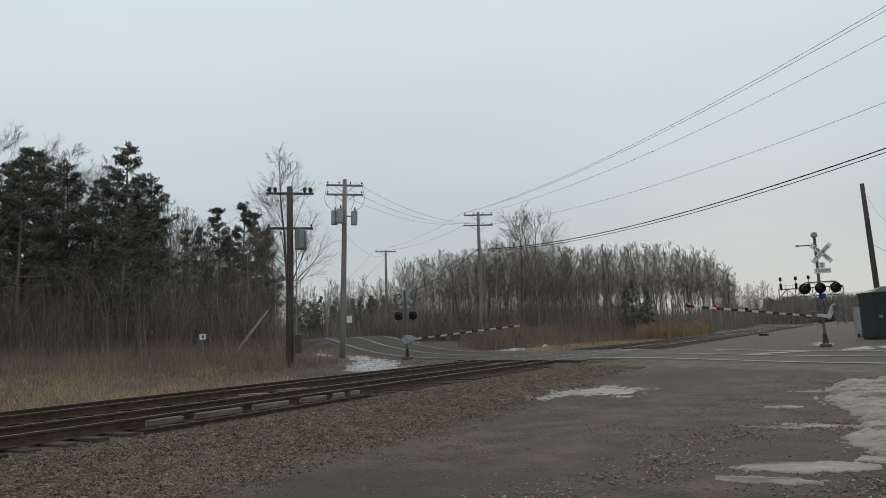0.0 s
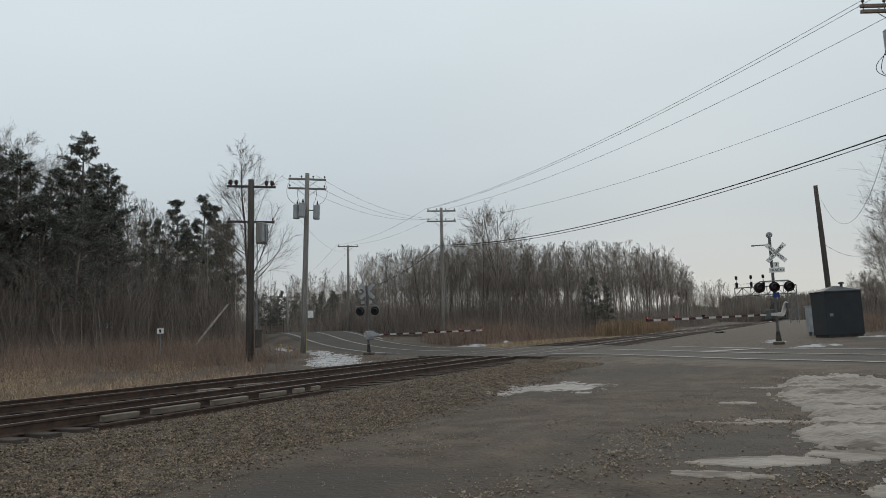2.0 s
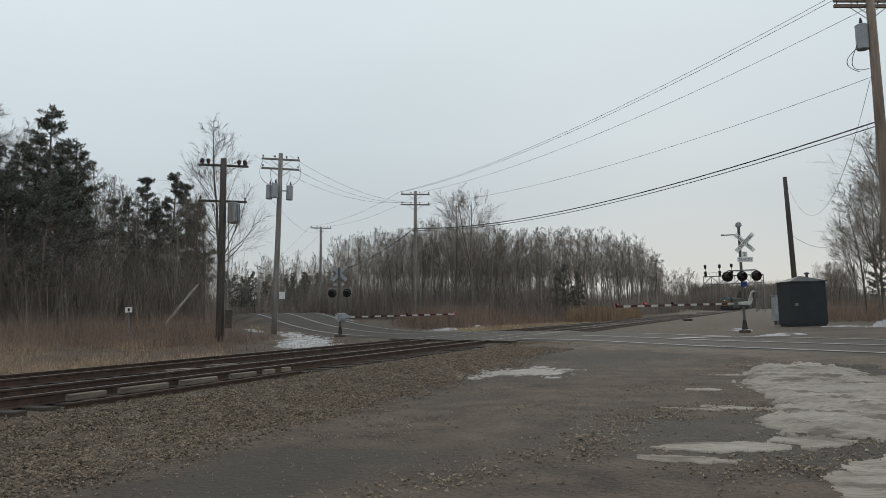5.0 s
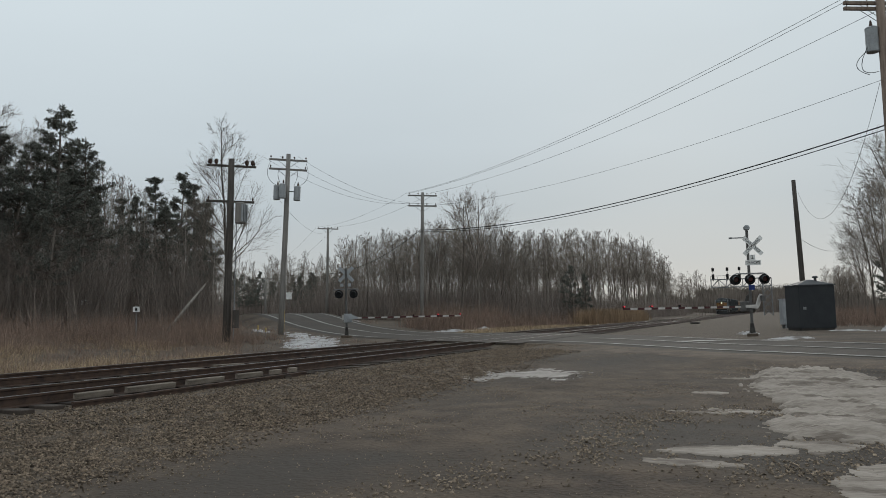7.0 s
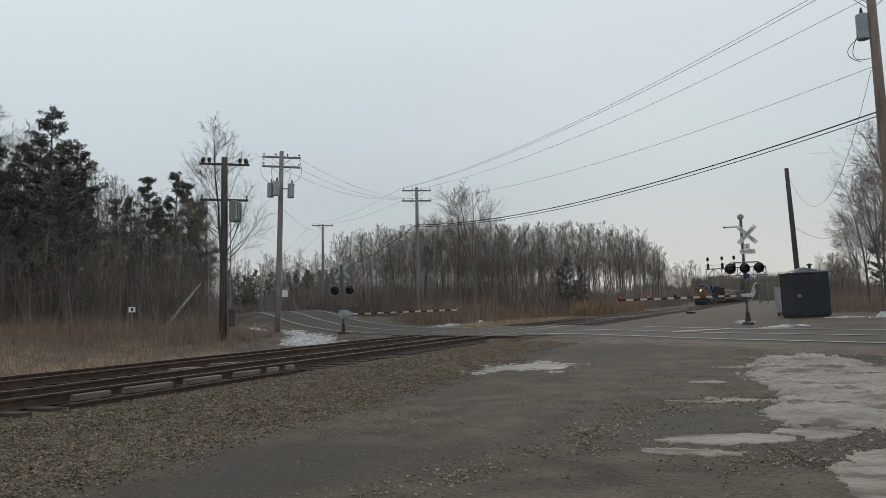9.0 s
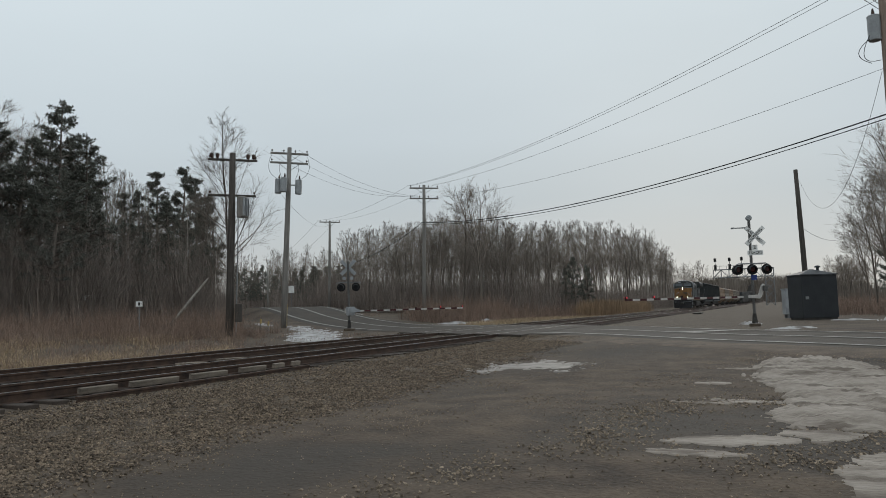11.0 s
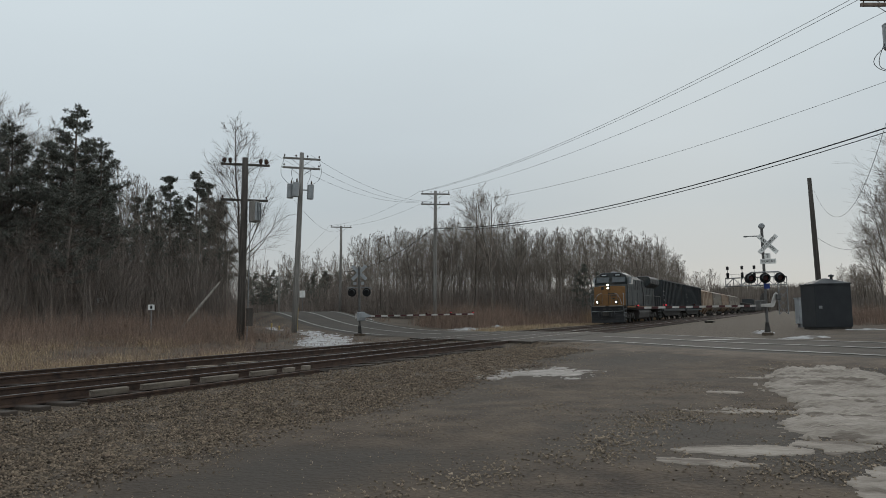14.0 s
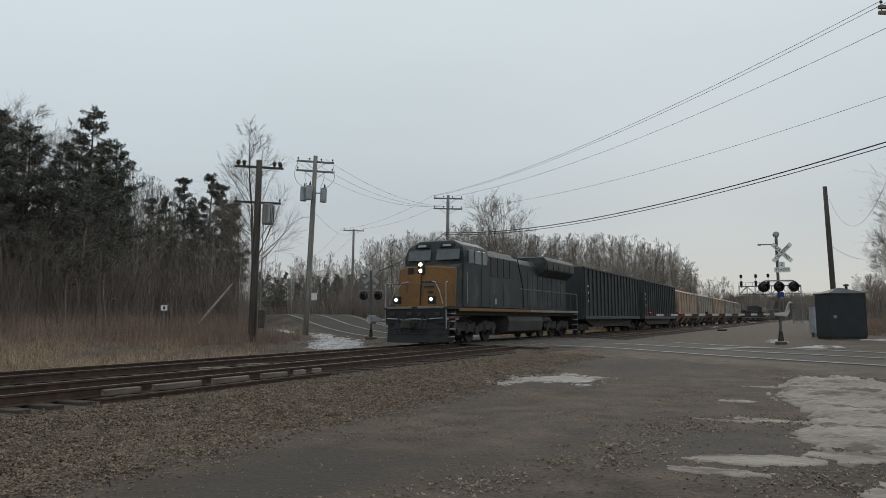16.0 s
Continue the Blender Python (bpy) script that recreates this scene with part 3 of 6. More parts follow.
# ---------------------------------------------------------------- crossing signals
def lettering(text, size, mat, parent, m, depth=0.004):
    """Raised letters as one mesh."""
    cu = bpy.data.curves.new("lettering", "FONT")
    cu.body, cu.size, cu.align_x, cu.align_y, cu.extrude = text, size, "CENTER", "CENTER", depth
    tmp = bpy.data.objects.new("tmp", cu)
    me = bpy.data.meshes.new_from_object(tmp)
    bpy.data.objects.remove(tmp)
    me.materials.clear()
    me.materials.append(mat)
    ob = new("lettering", me)
    ob.parent, ob.matrix_basis = parent, m
    return ob


def crossbuck(mast, z, face, sheet=None, aside=0.0):
    """White crossed boards; face is the way the lettering looks."""
    m = pose(0, 0, z, 0, 0, face) @ pose(aside, -0.12, 0, 90, 0, 0)
    for word, a in (("RAILROAD", -45), ("CROSSING", 45)):
        k = 0.0 if a < 0 else 0.02
        b = part("crossbuck_board", Shape().box(0, 0, 0, 1.15, 0.2, 0.012), sheet or M_WHITE, mast, "crossbuck board with black lettering", 0.003, m @ pose(0, 0, k, 0, 0, a))
        lettering(word, 0.18, M_SIGNTEXT, b, pose(0, 0, 0.01))


def flasher(bar, x, y, lit, mat_face=M_BLACK):
    """A round black background with a hooded red lamp, looking along -y."""
    d = part("light_unit", Shape().tube([(x, y, 0), (x, y - 0.03, 0)], 0.24, 20), M_BLACK, bar, "round black signal background")
    part("hood", Shape().tube([(x, y - 0.03, 0.02), (x, y - 0.3, 0.0)], [0.17, 0.15], 14, False), M_BLACK, d)
    part("lens", Shape().tube([(x, y - 0.04, 0), (x, y - 0.07, 0)], [0.13, 0.1], 14), M_REDLAMP if lit else M_REDDARK, d, "red signal lens")


def build_signal(x, y, face, label, tall, arm_turn, arm_len, arm_z, signs=True):
    """A mast with crossbuck, flashing lights and a gate; returns the gate arm."""
    z = gz(x, y)
    s = thing("crossing_signal", pose(x, y, z), label, "crossing signal", "crossing signals")
    part("footing", Shape().box(0, 0, 0.02, 0.5, 0.5, 0.22), M_BALLAST, s, "concrete footing", 0.03)
    part("base_casting", Shape().tube([(0, 0, 0.15), (0, 0, 0.35), (0, 0, 0.6)], [0.14, 0.11, 0.08] if signs else [0.12, 0.1, 0.08], 12), M_UNDER, s, "dark base casting")
    part("mast", Shape().tube([(0, 0, 0.3), (0, 0, tall)], 0.065, 12), M_MAST, s, "galvanised steel mast")
    if signs:
        bell = part("bell", Shape().tube([(0, 0.09, tall + 0.14), (0, 0.05, tall + 0.14), (0, -0.05, tall + 0.14), (0, -0.1, tall + 0.14)], [0.08, 0.14, 0.14, 0.09], 18).box(0, 0, tall - 0.02, 0.1, 0.1, 0.12), M_CAN, s, "grey electronic bell", at=pose(0, 0, 0, 0, 0, face))
        m = pose(0, 0, 0, 0, 0, face)
        part("side_bracket", Shape().box(-0.38, 0, tall - 0.32, 0.75, 0.05, 0.05).box(-0.75, 0, tall - 0.32, 0.14, 0.1, 0.07), M_GALV, s, at=m)
    buck = tall - 0.72 if signs else 3.65
    crossbuck(s, buck, face, None if signs else M_CAN, 0.2 if signs else 0.0)
    m = pose(0, 0, 0, 0, 0, face)
    if signs:
        a = part("track_count_sign", Shape().box(0.16, -0.1, 3.68, 0.27, 0.01, 0.25), M_WHITE, s, "white sign that gives the number of tracks", at=m)
        lettering("2", 0.24, M_SIGNTEXT, a, pose(0.16, -0.11, 3.68, 90, 0, 0))
        b = part("tracks_sign", Shape().box(0.18, -0.1, 3.43, 0.7, 0.01, 0.23), M_WHITE, s, "white sign reading tracks", at=m)
        lettering("TRACKS", 0.17, M_SIGNTEXT, b, pose(0.18, -0.11, 3.43, 90, 0, 0))
    else:
        for xx in (-0.25, 0.3):
            part("small_plate", Shape().box(xx * 0.8, 0.1, 3.02, 0.18, 0.01, 0.18), M_CAN, s, "back of a small plate", at=m)
    zb = 2.65 if signs else 2.5
    bar = part("light_bar", Shape().tube([(-0.72, 0, 0.22), (-0.6, 0, 0.28), (0.6, 0, 0.28), (0.72, 0, 0.22)], 0.03, 8), M_GALV, s, "steel light bar", at=m @ pose(0, -0.1, zb))
    for k, xx in enumerate((-0.64, 0.0, 0.64) if signs else (-0.42, 0.42)):
        flasher(bar, xx, 0.0, False)
    for k, xx in enumerate((-0.64,) if signs else (-0.42, 0.42)):
        d = part("light_unit", Shape().tube([(xx, 0.16, 0), (xx, 0.2, 0)], 0.24, 18), M_BLACK, bar, "black light unit that looks the other way")
        part("hood", Shape().tube([(xx, 0.2, 0.02), (xx, 0.44, 0)], [0.16, 0.14], 12, False), M_BLACK, d)
    if signs:
        part("number_plate", Shape().box(0.06, -0.1, 2.28, 0.26, 0.01, 0.24), M_BLUE, s, "small blue plate", at=m)
    # gate mechanism and arm
    g = pose(0, 0, 0, 0, 0, arm_turn)
    part("mechanism_box", Shape().box(0.0, -0.3, arm_z, 0.42, 0.36, 0.5), M_MAST if signs else M_CAN, s, "grey gate mechanism housing", 0.04, g)
    arm = new("gate_arm")
    arm.parent = s
    arm.matrix_basis = g @ pose(0, 0, arm_z)
    curve = [(-0.66, 0.5), (-0.52, 0.6), (-0.38, 0.52), (-0.16, 0.09), (0.5, 0.07), (0.5, -0.05), (-0.24, -0.1), (-0.36, 0.0)] if signs else [(-0.22, 0.16), (0.1, 0.2), (0.5, 0.05), (0.5, -0.05), (-0.2, -0.12)]
    for yy, sheet in ((-0.55, M_UNDER if signs else M_CAN), (0.15, M_ARMWHITE)):
        part("arm_bracket", Shape().prism(curve, 1, yy - 0.03, yy + 0.03), sheet, arm, "steel counterweight bracket", 0.005)
    if signs:
        part("counterweight", Shape().box(-0.5, 0.28, 0.38, 0.24, 0.12, 0.26), M_MAST, arm, "", 0.02)
    n = int(arm_len / 0.4)
    for k in range(n):
        a = 0.45 + (arm_len - 0.45) * k / n
        b = 0.45 + (arm_len - 0.45) * (k + 1) / n
        part("stripe", Shape().prism([(a, -0.045), (b, -0.045), (b, 0.045), (a, 0.045)], 1, -0.22, -0.18), M_RED if k % 2 else M_ARMWHITE, arm, "red band" if k % 2 else "white band")
    for k, fx in enumerate((0.995, 0.79, 0.57)):
        lamp = part("arm_lamp", Shape().box(arm_len * fx, -0.2, 0.09, 0.09, 0.08, 0.09), M_BLACK, arm, "small lamp on the gate arm", 0.01)
        for ya, yb in ((-0.24, -0.27), (-0.16, -0.13)):
            part("lens", Shape().tube([(arm_len * fx, ya, 0.1), (arm_len * fx, yb, 0.1)], 0.028, 10), M_REDDARK if k == 2 else M_REDLAMP, lamp, "red lamp lens")
    return s, arm


SIG_X, SIG_Y = at_bearing(1.86, 38.5)
near_signal, near_arm = build_signal(SIG_X, SIG_Y, -75, "tall crossing signal with crossbuck, bell and lowered gate", 4.95, 141, 7.5, 1.38)
SIG2_X, SIG2_Y = at_bearing(31.1, 44.2)
far_signal, far_arm = build_signal(SIG2_X, SIG2_Y, 118, "crossing signal seen from behind with a lowered gate", 4.0, -43, 7.1, 1.12, False)


# ---------------------------------------------------------------- signal shed and cabinet
def build_shed():
    x, y = at_bearing(-1.85, 48.5)
    z = gz(x, y)
    s = thing("signal_shed", pose(x, y, z, 0, 0, 24) @ Matrix.Diagonal((0.86, 0.86, 1, 1)), "dark blue-grey steel signal shed with a low hipped roof", "shed")
    part("plinth", Shape().box(0, 0, 0.1, 1.9, 2.2, 0.2), M_UNDER, s, "low dark plinth")
    part("body", Shape().box(0, 0, 1.32, 2.0, 2.35, 2.4), M_SHED, s, "", 0.015)
    part("door", Shape().box(-0.1, -1.185, 1.25, 0.95, 0.03, 2.05), M_SHED, s, "flush steel door", 0.005)
    part("door_handle", Shape().box(-1.02, 0.85, 1.25, 0.05, 0.2, 0.16), M_GALV, s, "grey latch plate")
    roof = Shape()
    roof.add([(-1.06, -1.23, 2.52), (1.06, -1.23, 2.52), (1.06, 1.23, 2.52), (-1.06, 1.23, 2.52), (-1.06, -1.23, 2.57), (1.06, -1.23, 2.57), (1.06, 1.23, 2.57), (-1.06, 1.23, 2.57), (0, -0.12, 2.88), (0, 0.12, 2.88)],
             [(3, 2, 1, 0), (0, 1, 5, 4), (1, 2, 6, 5), (2, 3, 7, 6), (3, 0, 4, 7), (4, 5, 8), (5, 6, 9, 8), (6, 7, 9), (7, 4, 8, 9)])
    part("roof", roof, M_SHEDROOF, s, "low hipped steel roof")
    part("vent", Shape().tube([(0.1, -0.5, 2.75), (0.1, -0.5, 2.98)], 0.09, 10).tube([(0.1, -0.5, 2.98), (0.1, -0.5, 3.06), (0.1, -0.5, 3.1)], [0.19, 0.17, 0.04], 12), M_SHEDROOF, s, "round roof vent")
    x, y = at_bearing(-0.35, 54)
    c = thing("relay_cabinet", pose(x, y, gz(x, y), 0, 0, 20), "small grey steel relay cabinet beside the shed", "cabinet")
    part("body", Shape().box(0, 0, 1.05, 0.7, 0.6, 1.6), M_CAN, c, "", 0.02)
    part("leg", Shape().box(-0.25, 0, 0.12, 0.1, 0.4, 0.26), M_GALV, c)
    part("leg", Shape().box(0.25, 0, 0.12, 0.1, 0.4, 0.26), M_GALV, c)
    part("lid", Shape().box(0, 0, 1.88, 0.8, 0.7, 0.06), M_CAN, c)


build_shed()


# ---------------------------------------------------------------- cantilever signal bridge down the line
def build_gantry():
    R = 182
    y0, y1 = R * math.tan(radians(0.75)), R * math.tan(radians(4.4))
    z0, zb, zt = gz(R, y0), 6.3, 8.1
    g = thing("signal_cantilever", pose(R, 0, 0), "distant galvanised lattice signal cantilever over the tracks", "signal bridge")
    sh = Shape()
    cor = [(a, y0 + b) for a in (-0.8, 0.8) for b in (-0.9, 0.9)]
    for a, b in cor:
        sh.tube([(a, b, z0), (a, b, zt)], 0.1, 4)
    n = 5
    for k in range(n):
        za, zc = z0 + (zt - z0) * k / n, z0 + (zt - z0) * (k + 1) / n
        for a in (-0.8, 0.8):
            sh.tube([(a, y0 - 0.9, za), (a, y0 + 0.9, zc)], 0.06, 4).tube([(a, y0 + 0.9, za), (a, y0 - 0.9, zc)], 0.06, 4)
    part("tower", sh, M_GALV, g, "lattice tower")
    sh = Shape()
    for a in (-0.8, 0.8):
        for zz in (zb, zt):
            sh.tube([(a, y0 - 0.9, zz), (a, y1, zz)], 0.09, 4)
        m = 7
        for k in range(m):
            ya, yb = y0 + (y1 - y0) * k / m, y0 + (y1 - y0) * (k + 1) / m
            p = (zb, zt) if k % 2 else (zt, zb)
            sh.tube([(a, ya, p[0]), (a, yb, p[1])], 0.055, 4).tube([(a, yb, zb), (a, yb, zt)], 0.05, 4)
    part("truss", sh, M_GALV, g, "lattice arm")
    part("walkway", Shape().box(0, (y0 + y1) / 2, zb + 0.05, 1.3, y1 - y0, 0.06), M_GALV, g)
    rail = Shape()
    for k in range(9):
        ya = y0 + (y1 - y0) * k / 8
        rail.tube([(-0.9, ya, zt), (-0.9, ya, zt + 0.8)], 0.03, 4)
    rail.tube([(-0.9, y0, zt + 0.8), (-0.9, y1, zt + 0.8)], 0.03, 4)
    part("handrail", rail, M_GALV, g)
    for deg in (4.22, 3.27, 2.48):
        ya = R * math.tan(radians(deg))
        head = part("signal_head", Shape().tube([(-1.0, ya, zt - 0.4), (-1.0, ya, zt + 2.7)], 0.06, 5).box(-1.05, ya, zt + 0.6, 0.3, 0.55, 1.1).box(-1.05, ya, zt + 2.2, 0.3, 0.55, 0.75), M_BLACK, g, "black signal head on a post")
        for zz in (zt + 0.6, zt + 2.2):
            part("hood", Shape().tube([(-1.2, ya, zz), (-1.5, ya, zz)], 0.16, 8, False), M_BLACK, head)


build_gantry()


# ---------------------------------------------------------------- small things by the roadside
def build_small():
    for b, d, name, w, h, zc, label in ((49.06, 55, "marker_sign", 0.4, 0.34, 2.55, "small white sign on a post before the woods"), (45.8, 44, "marker_sign", 0.34, 0.28, 1.85, "small white marker plate on a post in the brush")):
        x, y = at_bearing(b, d)
        z = gz(x, y)
        s = thing(name, pose(x, y, z, 0, 0, b - 90), label, "sign", "marker signs")
        part("post", Shape().tube([(0, 0, 0), (0, 0, zc - z)], 0.03, 6), M_GALV, s)
        pl = part("plate", Shape().box(0, -0.04, zc - z, w, 0.015, h), M_WHITE, s, "", 0.004)
        part("bar", Shape().box(0, -0.052, zc - z, w * 0.3, 0.006, h * 0.6), M_SIGNTEXT, pl, "dark unreadable mark")
    x, y = at_bearing(35.3, 101)
    z = gz(x, y)
    s = thing("road_sign", pose(x, y, z, 0, 0, -55), "white rectangular road sign on a post", "sign")
    part("post", Shape().tube([(0, 0, 0), (0, 0, 3.2)], 0.04, 6), M_GALV, s)
    part("plate", Shape().box(0, -0.05, EYE + 101 * math.tan(radians(1.85)) - z, 0.72, 0.02, 0.9), M_WHITE, s, "", 0.005)
    # yellow markers by the grey pole
    for b, d, top in ((37.55, 44.5, 0.5), (37.0, 45.5, 0.3)):
        x, y = at_bearing(b, d)
        z = gz(x, y)
        s = thing("pipeline_marker", pose(x, y, z, 0, 3, 0), "yellow plastic marker post in the grass", "marker post", "yellow markers")
        part("post", Shape().tube([(0, 0, 0), (0, 0, top)], 0.03, 8), M_GALV, s)
        part("cap", Shape().tube([(0, 0, top), (0, 0, top + 0.25), (0, 0, top + 0.28)], [0.04, 0.05, 0.02], 8), M_YELLOW, s, "yellow cap")
    # fallen pale trunk leaning before the woods
    a, b = at_bearing(43.7, 49), at_bearing(41.2, 53)
    za = gz(*a)
    lg = Shape().tube([(0, 0, 0.25), ((b[0] - a[0]) * 0.5, (b[1] - a[1]) * 0.5, 1.75), (b[0] - a[0], b[1] - a[1], 3.2)], [0.11, 0.09, 0.055], 8)
    lg.smooth = True
    o = part("fallen_trunk", lg, M_PALEBARK, at=pose(a[0], a[1], za))
    tagged(o, "pale fallen tree trunk leaning out of the woods", "fallen tree")
    # flat box lid beside the far track
    x, y = at_bearing(5.62, 80)
    t = thing("derail_box", pose(x, y, gz(x, y)), "low dark switch box beside the track", "track box")
    part("body", Shape().box(0, 0, 0.06, 1.5, 0.8, 0.12), M_UNDER, t, "", 0.04)
    part("lid", Shape().box(0, 0, 0.14, 1.6, 0.9, 0.04), M_GONDOLA, t)


build_small()


def build_planks():
    """Bleached planks and a spare rail lying along the edge of the ties."""
    spare = part("spare_rail", Shape().prism([(a * 0.9, b * 0.9 + 0.17) for a, b in RAIL_PROFILE], 0, 0, 6.4), M_RAIL, at=pose(8.5, 10.02, -0.3, 0, 0, 0.6))
    tagged(spare, "rusty spare rail lying beside the ties", "rail")
    rng = random.Random(5)
    for k, (x, w) in enumerate(((8.8, 0.8), (9.83, 1.22), (11.3, 1.1), (12.75, 0.9), (13.9, 0.4), (14.6, 0.3))):
        o = part("weathered_plank", Shape().box(0, 0, 0, w * 0.93, 0.09, 0.1), M_PLANK, None, "", 0.008, pose(x + w / 2, 10.36, -0.09, 8, rng.uniform(-0.6, 0.6), 0.2))
        tagged(o, "bleached timber plank wedged against the rail", "plank", "planks by the track")
    for k, (x, y, w) in enumerate(((14.6, 13.3, 0.9), (16.2, 13.4, 1.3))):
        o = part("weathered_plank", Shape().box(0, 0, 0, w, 0.3, 0.08), M_PLANK, None, "", 0.008, pose(x, y, -0.1, 0, 2, 6 + 8 * k))
        tagged(o, "bleached timber offcut lying between the tracks", "plank", "planks by the track")


build_planks()


# ---------------------------------------------------------------- snow and loose stone
def snow_patch(x, y, length, width, turn, height, seed, label="thin patch of dirty melting snow", mat=None):
    """A low sheet of old snow; the ground pokes through where it has thawed."""
    nr, na = 34, 110
    verts, faces = [], []
    c, s = math.cos(radians(turn)), math.sin(radians(turn))
    for i in range(nr + 1):
        for j in range(na):
            a = 2 * math.pi * (j + 0.5 * (i % 2)) / na
            u, v = 1.35 * i / nr * length / 2 * math.cos(a), 1.35 * i / nr * width / 2 * math.sin(a)
            verts.append((x + u * c - v * s, y + u * s + v * c, 0))
    v = np.array(verts)
    k = np.repeat(1.35 * np.arange(nr + 1) / nr, na)
    size = min(length, width)
    rough = np.array([noise.noise((p[0] * 1.6 / size + seed, p[1] * 1.6 / size, 0)) * 0.6 + noise.noise((p[0] * 3.5, p[1] * 3.5, seed)) * 0.45 + noise.noise((p[0] * 9, p[1] * 9, seed)) * 0.3 for p in v.tolist()])
    v[:, 2] = ground_z(v[:, 0], v[:, 1]) + (height * 0.7 + 0.008) * np.clip(0.85 - k ** 2 + 1.25 * rough, -0.6, 1.3) + 0.004
    v[:, 2] -= 0.06 * (k > 1.3)
    for i in range(nr):
        for j in range(na):
            a, b = i * na + j, i * na + (j + 1) % na
            faces.append((a, b, b + na, a + na))
    ob = raw("snow_patch", v.tolist(), faces, mat or (M_SNOWBANK if x > 30 else M_SNOW))
    for p in ob.data.polygons:
        p.use_smooth = True
    tagged(ob, label, "snow", "snow patches")


def snow_sheet(blobs, x0, x1, y0, y1, height, ragged, seed, label, cell=0.05, mat=None):
    """Old snow that fills rounded areas (centre, half sizes, turn) and thaws out raggedly at its rim."""
    xs, ys = np.arange(x0, x1, cell * 1.4), np.arange(y0, y1, cell)
    X, Y = np.meshgrid(xs, ys)
    x, y = X.ravel(), Y.ravel()
    full = np.full(x.shape, -9.0)
    for cx, cy, hx, hy, turn in blobs:
        c, s = math.cos(radians(turn)), math.sin(radians(turn))
        u, v = ((x - cx) * c + (y - cy) * s) / hx, (-(x - cx) * s + (y - cy) * c) / hy
        full = np.maximum(full, (1 - np.sqrt(u * u + v * v)) * min(hx, hy))
    near = full > -0.6
    big, mid, small = np.zeros(len(x)), np.zeros(len(x)), np.zeros(len(x))
    for i in np.nonzero(near)[0]:
        p, q = float(x[i]), float(y[i])
        big[i], mid[i], small[i] = noise.noise((p * 0.9, q * 1.4, seed)), noise.noise((p * 2.4, q * 4.0, seed)), noise.noise((p * 6, q * 11, seed))
    rim = full + ragged * (0.7 * big + 0.65 * mid + 0.6 * small)
    lift = height * (1 - np.exp(-np.maximum(rim, 0) / 0.35)) * (0.75 + 0.22 * mid + 0.35 * big + 0.3 * small)
    z = ground_z(x, y) + np.where(rim > 0, 0.006 + np.maximum(lift, -0.02), -0.05)
    n = len(xs)
    live = (rim > -0.02).reshape(X.shape)
    faces = [(j * n + i, j * n + i + 1, (j + 1) * n + i + 1, (j + 1) * n + i) for j in range(len(ys) - 1) for i in range(n - 1)
             if live[j, i] or live[j, i + 1] or live[j + 1, i] or live[j + 1, i + 1]]
    keep = np.unique(np.array(faces))
    index = np.full(len(x), -1)
    index[keep] = np.arange(len(keep))
    ob = raw("snow_patch", np.column_stack([x, y, z])[keep].tolist(), index[np.array(faces)].tolist(), mat or M_SNOW)
    for p in ob.data.polygons:
        p.use_smooth = True
    tagged(ob, label, "snow", "snow patches")


